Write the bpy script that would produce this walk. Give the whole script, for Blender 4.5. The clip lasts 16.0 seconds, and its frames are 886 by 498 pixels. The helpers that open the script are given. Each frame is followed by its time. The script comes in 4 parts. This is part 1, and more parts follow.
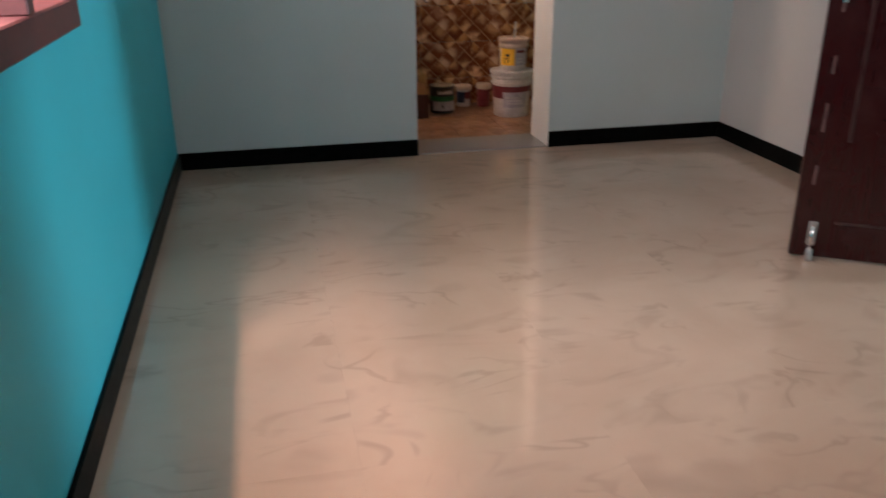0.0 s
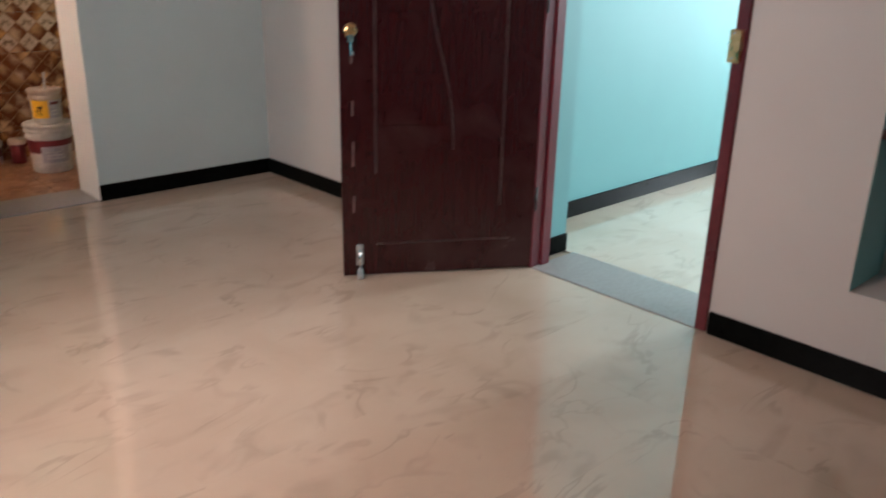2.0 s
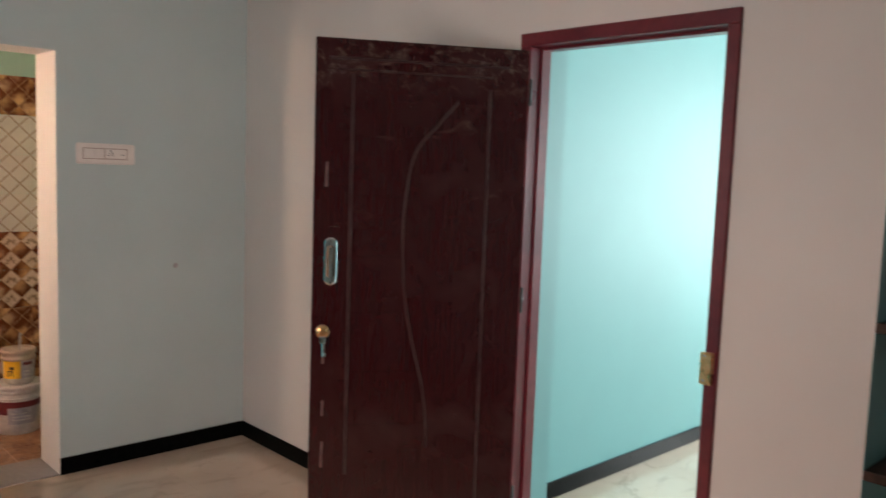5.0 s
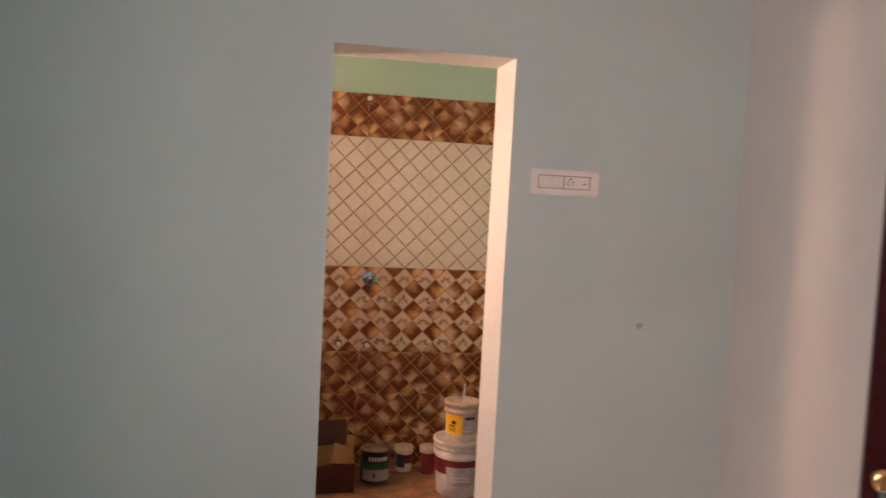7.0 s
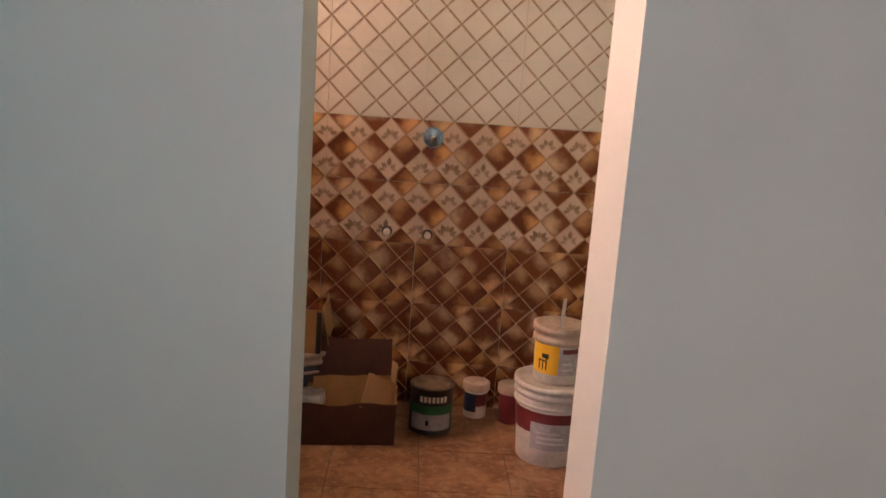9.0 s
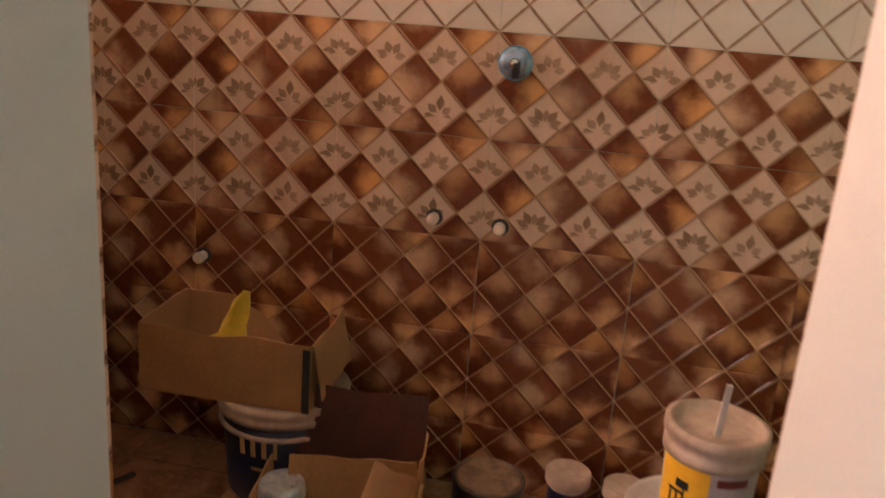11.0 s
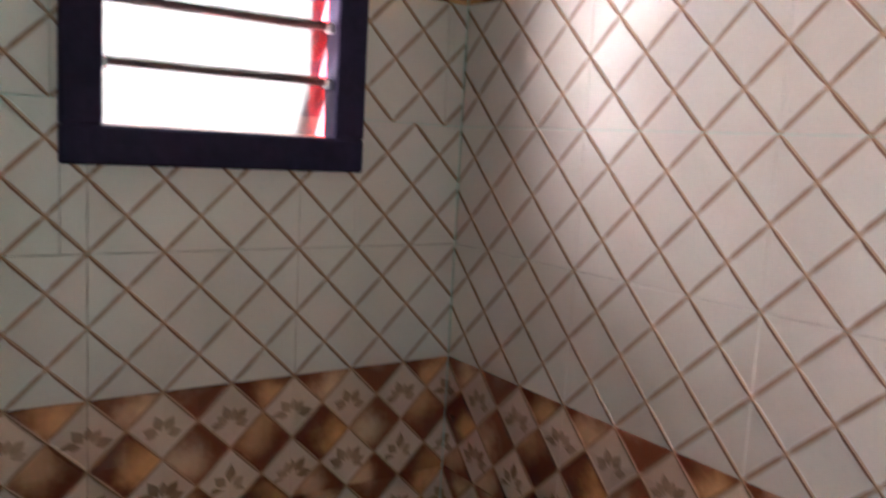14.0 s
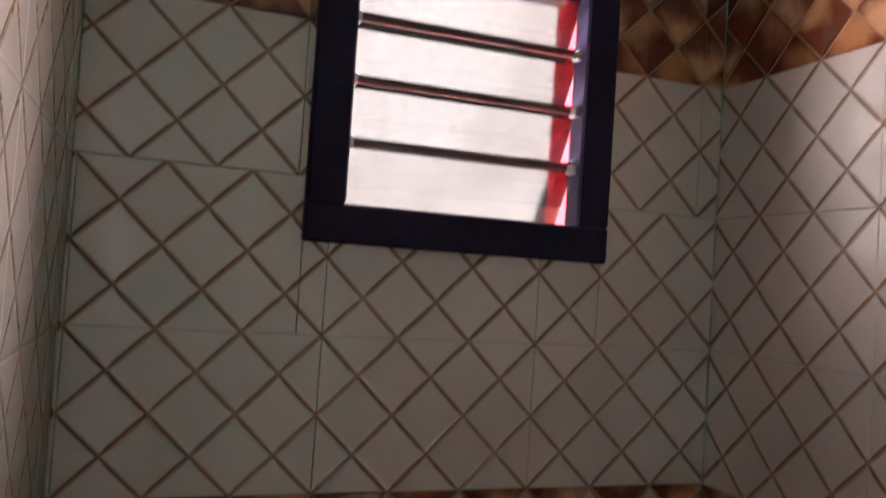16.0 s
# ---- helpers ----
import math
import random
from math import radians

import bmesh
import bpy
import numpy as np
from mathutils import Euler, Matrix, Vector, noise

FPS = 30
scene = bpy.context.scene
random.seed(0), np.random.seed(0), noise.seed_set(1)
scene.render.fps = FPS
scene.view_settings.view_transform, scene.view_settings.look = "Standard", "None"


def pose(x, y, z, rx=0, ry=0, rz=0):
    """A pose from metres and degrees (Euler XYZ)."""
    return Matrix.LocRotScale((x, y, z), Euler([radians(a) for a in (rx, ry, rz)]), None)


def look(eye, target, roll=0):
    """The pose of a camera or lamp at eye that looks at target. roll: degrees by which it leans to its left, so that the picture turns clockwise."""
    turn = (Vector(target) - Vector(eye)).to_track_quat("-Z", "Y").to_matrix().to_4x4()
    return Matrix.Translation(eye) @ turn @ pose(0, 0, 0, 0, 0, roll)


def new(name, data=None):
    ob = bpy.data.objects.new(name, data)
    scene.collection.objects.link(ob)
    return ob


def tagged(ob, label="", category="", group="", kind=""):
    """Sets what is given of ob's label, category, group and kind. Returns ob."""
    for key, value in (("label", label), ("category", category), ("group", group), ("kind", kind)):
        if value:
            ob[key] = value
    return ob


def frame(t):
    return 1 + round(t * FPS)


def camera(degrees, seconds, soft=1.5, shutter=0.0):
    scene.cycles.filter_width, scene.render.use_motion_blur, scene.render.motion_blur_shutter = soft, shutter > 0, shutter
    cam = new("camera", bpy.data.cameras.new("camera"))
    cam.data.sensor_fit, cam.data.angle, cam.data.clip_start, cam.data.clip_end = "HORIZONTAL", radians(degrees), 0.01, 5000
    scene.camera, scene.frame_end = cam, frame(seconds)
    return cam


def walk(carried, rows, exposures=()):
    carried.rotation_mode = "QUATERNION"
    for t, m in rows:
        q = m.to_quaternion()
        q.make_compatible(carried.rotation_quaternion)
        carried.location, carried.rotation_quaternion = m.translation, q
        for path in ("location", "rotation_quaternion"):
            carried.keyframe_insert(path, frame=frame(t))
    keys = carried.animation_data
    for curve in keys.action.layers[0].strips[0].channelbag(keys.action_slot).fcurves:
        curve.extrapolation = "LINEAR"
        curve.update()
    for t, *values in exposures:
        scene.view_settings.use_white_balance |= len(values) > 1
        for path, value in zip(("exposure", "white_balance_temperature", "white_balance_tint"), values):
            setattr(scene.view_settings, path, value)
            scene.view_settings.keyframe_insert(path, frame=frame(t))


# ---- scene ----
cam = camera(57.5, 16.0, shutter=0.4)
PATH = [
    (0, (-1.49, -4.125, 1.151), (-1.097, -2.313, 0.402), -0.4),
    (0.5, (-1.548, -4.173, 1.183), (-0.909, -2.467, 0.359), 0.1),
    (1, (-1.475, -4.188, 1.148), (-0.631, -2.567, 0.336), 0.2),
    (1.5, (-1.481, -4.204, 1.186), (-0.39, -2.714, 0.418), 1.0),
    (2, (-1.488, -4.235, 1.256), (-0.199, -2.866, 0.577), 1.3),
    (2.5, (-1.475, -4.244, 1.337), (-0.016, -2.993, 0.782), 1.5),
    (3, (-1.43, -4.248, 1.392), (0.132, -3.076, 0.96), 1.6),
    (3.2, (-1.416, -4.25, 1.42), (0.174, -3.1, 1.035), 1.5),
    (5.3, (-1.326, -4.125, 1.617), (-0.064, -2.582, 1.453), 2.3),
    (5.5, (-1.304, -4.043, 1.605), (-0.139, -2.424, 1.452), 2.5),
    (6, (-1.202, -3.798, 1.611), (-0.321, -2.008, 1.474), 2.7),
    (6.5, (-0.998, -3.516, 1.592), (-0.384, -1.618, 1.46), 2.9),
    (7, (-0.897, -3.184, 1.549), (-0.506, -1.228, 1.416), 3.0),
    (7.5, (-0.76, -2.846, 1.484), (-0.51, -0.867, 1.345), 3.1),
    (8, (-0.624, -2.463, 1.393), (-0.456, -0.478, 1.219), 3.3),
    (8.5, (-0.513, -2.099, 1.31), (-0.425, -0.116, 1.064), 3.6),
    (8.7, (-0.498, -1.974, 1.264), (-0.408, 0.002, 0.965), 3.9),
    (10.8, (-0.237, -0.605, 1.153), (-0.486, 1.294, 0.577), 4.6),
    (11, (-0.234, -0.501, 1.166), (-0.547, 1.39, 0.594), 4.6),
    (11.5, (-0.278, -0.288, 1.195), (-0.717, 1.577, 0.62), 4.6),
    (12, (-0.324, -0.096, 1.244), (-0.919, 1.723, 0.664), 4.6),
    (12.5, (-0.428, 0.053, 1.338), (-1.205, 1.79, 0.723), 4.0),
    (13, (-0.501, 0.185, 1.392), (-1.52, 1.82, 0.855), 4.2),
    (13.5, (-0.533, 0.316, 1.472), (-1.905, 1.711, 1.062), 2.8),
    (14, (-0.542, 0.355, 1.568), (-2.165, 1.496, 1.313), 3.2),
    (14.5, (-0.543, 0.34, 1.618), (-2.309, 1.276, 1.567), 3.3),
    (15, (-0.557, 0.355, 1.629), (-2.401, 1.121, 1.745), 3.5),
    (15.5, (-0.619, 0.38, 1.561), (-2.492, 1.061, 1.727), 3.8),
    (16, (-0.669, 0.371, 1.463), (-2.552, 1.042, 1.539), 3.8),
]
EXPOSURE = [(0, 0.0, 6150, 14), (1.5, 0.05, 6200, 14), (2.5, 0.33, 6300, 14), (3.2, 0.33, 6300, 14), (5.5, 0.2, 7050, 19), (6.5, 0.6, 7200, 26), (8.5, 0.6, 6700, 24), (11, 0.62, 6850, 26), (11.5, 0.6, 5950, 18), (12, 0.75, 5250, 5), (12.5, 0.75, 4850, 4),
            (13.5, 1.0, 4500, 4), (14.5, 0.25, 4450, 8), (16, -0.15, 4700, 11)]
walk(cam, [(t, look(eye, target, roll)) for t, eye, target, roll in PATH], EXPOSURE)

# ---- world, sun and large lights ----
world = bpy.data.worlds.new("sky_world")
world.use_nodes = True
scene.world = world
sky = world.node_tree.nodes.new("ShaderNodeTexSky")
sky.sky_type, sky.sun_disc = "NISHITA", False
sky.sun_elevation, sky.sun_rotation = radians(50), radians(250)
world.node_tree.links.new(sky.outputs[0], world.node_tree.nodes["Background"].inputs[0])
world.node_tree.nodes["Background"].inputs[1].default_value = 0.12


def area(name, m, sx, sy, watts, colour):
    d = bpy.data.lights.new(name, "AREA")
    d.shape, d.size, d.size_y, d.energy, d.color = "RECTANGLE", sx, sy, watts, colour
    o = new(name, d)
    o.matrix_world = m
    return o


# daylight that falls into the alley between the two houses, through the two west windows
sun = new("sun", bpy.data.lights.new("sun", "SUN"))
sun.data.energy, sun.data.angle, sun.data.color = 0.5, radians(3), (1.0, 0.8, 0.66)
sun.matrix_world = look((-2.24, -2.48, 1.98), (-1.94, -1.99, 0.99))
area("alley_sky", look((-2.653, -3.1, 3.46), (-1.91, -3.1, 1.0)), 1.7, 0.08, 130, (1.0, 0.58, 0.43))
area("alley_wall_daylight", look((-3.5, -2.9, 3.2), (-1.0, -2.3, 0.6)), 2.2, 1.3, 140, (1.0, 0.6, 0.45))
area("bedroom_window_daylight", look((-2.08, -2.58, 1.56), (0.0, -1.2, 1.35)), 1.05, 1.0, 36, (1.0, 0.87, 0.82))
area("bath_window_daylight", look((-2.19, 0.8, 1.8), (-0.8, 1.15, 1.2)), 0.85, 0.85, 235, (1.0, 0.68, 0.47))
area("bath_alley_daylight", look((-2.5, 0.1, 1.78), (-1.4, 1.335, 1.4)), 0.75, 0.6, 130, (1.0, 0.7, 0.5))
# daylight in the far doorway of the hall
area("hall_daylight", look((5.6, -3.45, 1.5), (1.0, -2.5, 1.1)), 0.55, 1.8, 170, (0.84, 0.97, 1.0))

# fill lamp in an added, unseen opening of the hall's south wall
area("hall_fill_light", look((2.5, -4.56, 1.5), (2.3, -2.0, 1.3)), 1.1, 1.1, 44, (0.84, 0.97, 1.0))

# ---- plan ----
WX, EX = -1.953, 1.03            # room faces, west and east
SY = -5.0                       # south face
T = 0.3                         # north wall thickness
CZ = 2.95                       # ceiling
BX0, BX1 = -1.895, 0.75         # bath faces
TN = 0.253                      # the wall between the rooms is thinner west of the doorway
BY0, BY1 = 0.3, 1.335
HALL_N, HALL_S, HALL_E = -1.76, -4.6, 5.8

# ---- materials ----


class Nodes:
    """Small shorthand for a node material."""

    def __init__(self, name):
        self.mat = bpy.data.materials.new(name)
        self.mat.use_nodes = True
        self.nt = self.mat.node_tree
        self.bsdf = self.nt.nodes["Principled BSDF"]

    def node(self, kind, **props):
        n = self.nt.nodes.new(kind)
        for k, v in props.items():
            setattr(n, k, v)
        return n

    def put(self, socket, v):
        if isinstance(v, bpy.types.NodeSocket):
            self.nt.links.new(v, socket)
        elif isinstance(v, (tuple, list)) and len(v) == 3 and socket.type == "RGBA":
            socket.default_value = (*v, 1)
        else:
            socket.default_value = v

    def m(self, op, a, b=0.0, c=0.0):
        n = self.node("ShaderNodeMath", operation=op)
        for i, v in enumerate((a, b, c)):
            self.put(n.inputs[i], v)
        return n.outputs[0]

    def step(self, v, lo, hi, a=0.0, b=1.0):
        n = self.node("ShaderNodeMapRange", interpolation_type="SMOOTHSTEP")
        for i, x in enumerate((v, lo, hi, a, b)):
            self.put(n.inputs[i], x)
        return n.outputs[0]

    def mix(self, f, a, b, blend="MIX"):
        n = self.node("ShaderNodeMix", data_type="RGBA", blend_type=blend)
        self.put(n.inputs[0], f)
        self.put(n.inputs[6], a)
        self.put(n.inputs[7], b)
        return n.outputs[2]

    def coords(self, out="Object"):
        return self.node("ShaderNodeTexCoord").outputs[out]

    def place(self):
        return self.node("ShaderNodeNewGeometry").outputs["Position"]

    def noise(self, vec, scale, detail=3.0, rough=0.5, distortion=0.0):
        n = self.node("ShaderNodeTexNoise")
        self.put(n.inputs["Vector"], vec)
        n.inputs["Scale"].default_value, n.inputs["Detail"].default_value = scale, detail
        n.inputs["Roughness"].default_value, n.inputs["Distortion"].default_value = rough, distortion
        return n.outputs["Fac"]

    def rnd(self):
        return self.node("ShaderNodeObjectInfo").outputs["Random"]

    def bump(self, height, strength, distance):
        n = self.node("ShaderNodeBump")
        n.inputs["Strength"].default_value, n.inputs["Distance"].default_value = strength, distance
        self.put(n.inputs["Height"], height)
        self.put(self.bsdf.inputs["Normal"], n.outputs[0])

    def set(self, colour=None, rough=None, metal=None, **more):
        if colour is not None:
            self.put(self.bsdf.inputs["Base Color"], colour)
        if rough is not None:
            self.put(self.bsdf.inputs["Roughness"], rough)
        if metal is not None:
            self.put(self.bsdf.inputs["Metallic"], metal)
        for k, v in more.items():
            self.put(self.bsdf.inputs[k.replace("_", " ")], v)
        return self.mat


def plain(name, a, b, rough=0.5, scale=8.0, metal=0.0, bump=0.0, fine=60.0):
    """Two-scale variation between the colours a and b, with fine relief."""
    n = Nodes(name)
    co = n.coords()
    big, small = n.noise(co, scale, 4.0), n.noise(co, fine, 3.0)
    f = n.m("ADD", n.m("MULTIPLY", big, 0.7), n.m("MULTIPLY", small, 0.3))
    if bump:
        n.bump(small, bump, 0.002)
    return n.set(n.mix(n.step(f, 0.35, 0.65), a, b), n.m("ADD", n.m("MULTIPLY", big, 0.15), rough - 0.07), metal)


def wall_paint(name, colour, rough=0.55):
    """Emulsion over plaster: roller stipple, slow patches, faint scuffs."""
    n = Nodes(name)
    p = n.place()
    patch, stipple = n.noise(p, 1.3, 4.0), n.noise(p, 190.0, 2.0)
    wave = n.noise(p, 5.0, 3.0)
    scuff = n.step(n.noise(p, 9.0, 6.0, 0.7), 0.66, 0.76)
    c = n.mix(n.step(patch, 0.3, 0.7), tuple(x * 0.95 for x in colour), tuple(min(1, x * 1.03) for x in colour))
    c = n.mix(n.m("MULTIPLY", scuff, 0.12), c, (0.35, 0.32, 0.28))
    n.bump(n.m("ADD", n.m("MULTIPLY", stipple, 0.35), n.m("MULTIPLY", wave, 1.2)), 0.25, 0.004)
    return n.set(c, rough)


M_WEST = wall_paint("cyan_wall_paint", (0.05, 0.6, 0.75))
M_NORTH = wall_paint("pale_aqua_wall_paint", (0.5, 0.592, 0.59))
M_EAST = wall_paint("off_white_wall_paint", (0.53, 0.505, 0.48))
M_HALL = wall_paint("aqua_hall_paint", (0.125, 0.3, 0.3))
M_NICHE = wall_paint("teal_recess_paint", (0.16, 0.42, 0.44))
M_REVEAL = wall_paint("white_reveal_paint", (0.7, 0.675, 0.65))
M_BATH = wall_paint("green_bath_paint", (0.34, 0.52, 0.44))
M_CEIL = wall_paint("white_ceiling_paint", (0.78, 0.77, 0.75))
M_PINK = wall_paint("red_outside_paint", (0.75, 0.2, 0.17))
M_REDREVEAL = wall_paint("deep_red_reveal_paint", (0.62, 0.018, 0.018), 0.95)
M_REDREVEAL.node_tree.nodes["Principled BSDF"].inputs["Specular IOR Level"].default_value = 0.0
M_OUT = wall_paint("pale_outside_paint", (0.7, 0.55, 0.45))
M_BLACK = plain("black_granite", (0.0015, 0.002, 0.0018), (0.004, 0.0045, 0.0042), 0.3, 30, fine=200)
M_BLACK.node_tree.nodes["Principled BSDF"].inputs["Specular IOR Level"].default_value = 0.04
M_GREY = plain("grey_granite", (0.24, 0.225, 0.215), (0.29, 0.275, 0.265), 0.35, 60, fine=420)
M_SHELF = plain("dark_brown_granite", (0.02, 0.012, 0.01), (0.055, 0.034, 0.027), 0.22, 25, fine=220)
M_SHELF.node_tree.nodes["Principled BSDF"].inputs["Specular IOR Level"].default_value = 0.12
M_FRAME = plain("maroon_door_paint", (0.085, 0.009, 0.016), (0.13, 0.017, 0.025), 0.3, 5, bump=0.1, fine=40)
# dark frame paint with the window's veiling glare mixed in as purple
M_WINFRAME = plain("glare_tinted_dark_paint", (0.018, 0.014, 0.036), (0.03, 0.023, 0.055), 0.55, 6, bump=0.1)
M_WINFRAME.node_tree.nodes["Principled BSDF"].inputs["Specular IOR Level"].default_value = 0.1
M_WOODSILL = plain("brown_window_wood", (0.07, 0.022, 0.025), (0.12, 0.04, 0.04), 0.4, 9)
M_CHROME = plain("chrome", (0.78, 0.8, 0.81), (0.9, 0.91, 0.92), 0.14, 30, 1.0)
M_BRASS = plain("brass", (0.62, 0.36, 0.16), (0.78, 0.5, 0.26), 0.28, 30, 1.0)
M_FILM = plain("blue_film_on_chrome", (0.18, 0.33, 0.55), (0.4, 0.55, 0.75), 0.2, 60, 0.8)
M_STEEL = plain("dull_steel", (0.4, 0.4, 0.4), (0.6, 0.6, 0.6), 0.35, 20, 1.0)
M_PLASTIC = plain("dusty_white_plastic", (0.5, 0.45, 0.41), (0.64, 0.58, 0.54), 0.4, 14, bump=0.1)
M_DUSTY = plain("dusty_cream_plastic", (0.36, 0.25, 0.19), (0.5, 0.39, 0.31), 0.5, 14, bump=0.15)
M_DUST = plain("tan_dust_on_tin", (0.08, 0.05, 0.03), (0.2, 0.135, 0.085), 0.75, 20, bump=0.2)
M_SWITCH = plain("switch_plastic", (0.78, 0.72, 0.68), (0.84, 0.78, 0.74), 0.3, 20)
M_OUTLINE = plain("brown_outline", (0.28, 0.16, 0.12), (0.34, 0.2, 0.15), 0.5)
M_DARK = plain("dark_gap", (0.01, 0.01, 0.01), (0.02, 0.02, 0.02), 0.6)
M_CARD = plain("brown_cardboard", (0.31, 0.165, 0.06), (0.41, 0.23, 0.095), 0.8, 6, bump=0.15, fine=120)
M_CARDIN = plain("pale_cardboard", (0.38, 0.21, 0.1), (0.46, 0.265, 0.135), 0.8, 6, bump=0.15, fine=120)
M_CARDRED = plain("printed_red_brown_cardboard", (0.06, 0.018, 0.012), (0.1, 0.032, 0.02), 0.6, 6, bump=0.1, fine=120)
M_YELLOW = plain("yellow_plastic_film", (0.62, 0.45, 0.03), (0.78, 0.6, 0.06), 0.35, 25)
M_LYELLOW = plain("yellow_label", (0.82, 0.42, 0.02), (0.88, 0.5, 0.03), 0.4, 20)
M_LGREY = plain("grey_label", (0.36, 0.33, 0.35), (0.46, 0.43, 0.45), 0.45, 30)
M_LMAROON = plain("maroon_label", (0.13, 0.015, 0.02), (0.18, 0.025, 0.03), 0.4, 20)
M_BLUE = plain("dark_blue_plastic", (0.006, 0.01, 0.03), (0.012, 0.02, 0.05), 0.35, 15)
M_GOLD = plain("gold_print", (0.5, 0.33, 0.12), (0.6, 0.4, 0.16), 0.45, 20)
M_TIN = plain("black_tin", (0.012, 0.012, 0.012), (0.03, 0.03, 0.028), 0.35, 15)
M_GREEN = plain("green_label", (0.01, 0.12, 0.045), (0.02, 0.18, 0.07), 0.4, 20)
M_RED = plain("red_tin_print", (0.35, 0.015, 0.012), (0.45, 0.03, 0.02), 0.35, 20)
M_FOIL = plain("foil_lid", (0.45, 0.55, 0.62), (0.7, 0.75, 0.78), 0.3, 40, 0.8, bump=0.4, fine=80)
M_STICK = plain("bare_wood", (0.2, 0.12, 0.07), (0.3, 0.19, 0.11), 0.7, 12)
M_PIPE = plain("cream_pipe", (0.62, 0.5, 0.4), (0.72, 0.6, 0.5), 0.45, 30)
M_GROUT = plain("brown_grout", (0.12, 0.07, 0.045), (0.18, 0.11, 0.07), 0.9, 30)
M_BLUECAP = plain("blue_tape", (0.06, 0.25, 0.42), (0.1, 0.34, 0.52), 0.4, 40)


def door_wood():
    n = Nodes("dark_maroon_door_wood")
    co = n.coords()
    mp = n.node("ShaderNodeMapping")
    n.put(mp.inputs[0], co)
    mp.inputs["Scale"].default_value = (30, 30, 1.6)
    grain = n.noise(mp.outputs[0], 2.0, 5.0, 0.6, 1.5)
    sep = n.node("ShaderNodeSeparateXYZ")
    n.put(sep.inputs[0], co)
    haze = n.step(n.noise(co, 4.5, 7.0, 0.6, 0.6), 0.48, 0.8)
    smear_at = n.node("ShaderNodeMapping")
    n.put(smear_at.inputs[0], co)
    smear_at.inputs["Rotation"].default_value = (0, 0.7, 0)
    smear_at.inputs["Scale"].default_value = (3.0, 3.0, 9.0)
    smear = n.step(n.noise(smear_at.outputs[0], 1.6, 6.0, 0.65, 0.8), 0.6, 0.72)
    rail = n.m("MULTIPLY", n.step(sep.outputs[2], 1.86, 1.93), n.step(n.noise(co, 24.0, 5.0, 0.7, 0.8), 0.5, 0.68))
    c = n.mix(n.step(grain, 0.35, 0.7), (0.0225, 0.004, 0.005), (0.025, 0.0044, 0.0055))
    c = n.mix(n.m("MULTIPLY", haze, 0.05), c, (0.28, 0.22, 0.2))
    c = n.mix(n.m("MULTIPLY", n.m("MULTIPLY", smear, n.step(sep.outputs[2], 1.1, 1.8)), 0.16), c, (0.3, 0.26, 0.22))
    c = n.mix(n.m("MULTIPLY", rail, 0.2), c, (0.3, 0.25, 0.2))
    n.bump(grain, 0.008, 0.002)
    return n.set(c, n.m("ADD", n.m("MULTIPLY", haze, 0.14), 0.17))


M_DOOR = door_wood()
M_DOOR.node_tree.nodes["Principled BSDF"].inputs["Specular IOR Level"].default_value = 0.4


M_BEAD = plain("dusty_maroon_bead", (0.024, 0.007, 0.008), (0.045, 0.024, 0.023), 0.32, 14, fine=90)


def marble_tile():
    """Polished cream vitrified tile with soft grey-brown veins, different on every tile."""
    n = Nodes("cream_marble_tile")
    p, r = n.coords(), n.rnd()
    sh = n.node("ShaderNodeVectorMath", operation="ADD")
    cx = n.node("ShaderNodeCombineXYZ")
    n.put(cx.inputs[0], n.m("MULTIPLY", r, 37.0))
    n.put(cx.inputs[1], n.m("MULTIPLY", r, 91.0))
    n.put(sh.inputs[0], p)
    n.put(sh.inputs[1], cx.outputs[0])
    v = sh.outputs[0]
    mp = n.node("ShaderNodeMapping")
    n.put(mp.inputs[0], v)
    mp.inputs["Rotation"].default_value = (0, 0, -0.75)
    mp.inputs["Scale"].default_value = (1.0, 1.9, 1.0)
    w = mp.outputs[0]
    stroke = n.step(n.noise(w, 2.4, 2.5, 0.5, 1.4), 0.55, 0.74)
    ridge = n.m("ABSOLUTE", n.m("SUBTRACT", n.noise(w, 2.1, 3.0, 0.5, 1.2), 0.5))
    vein = n.m("MULTIPLY", n.step(ridge, 0.0, 0.03, 1.0, 0.0), n.step(n.noise(v, 3.4, 2.0), 0.46, 0.62))
    cloud = n.noise(n.place(), 1.8, 5.0, 0.55, 0.4)
    c = n.mix(n.step(cloud, 0.3, 0.7), (0.48, 0.375, 0.287), (0.54, 0.435, 0.34))
    c = n.mix(n.m("MULTIPLY", stroke, 0.33), c, (0.29, 0.23, 0.185))
    c = n.mix(n.m("MULTIPLY", vein, 0.32), c, (0.25, 0.2, 0.165))
    smear = n.noise(n.place(), 3.0, 5.0, 0.6)
    return n.set(c, n.step(smear, 0.3, 0.75, 0.012, 0.04), Specular_IOR_Level=1.0)


M_MARBLE = marble_tile()


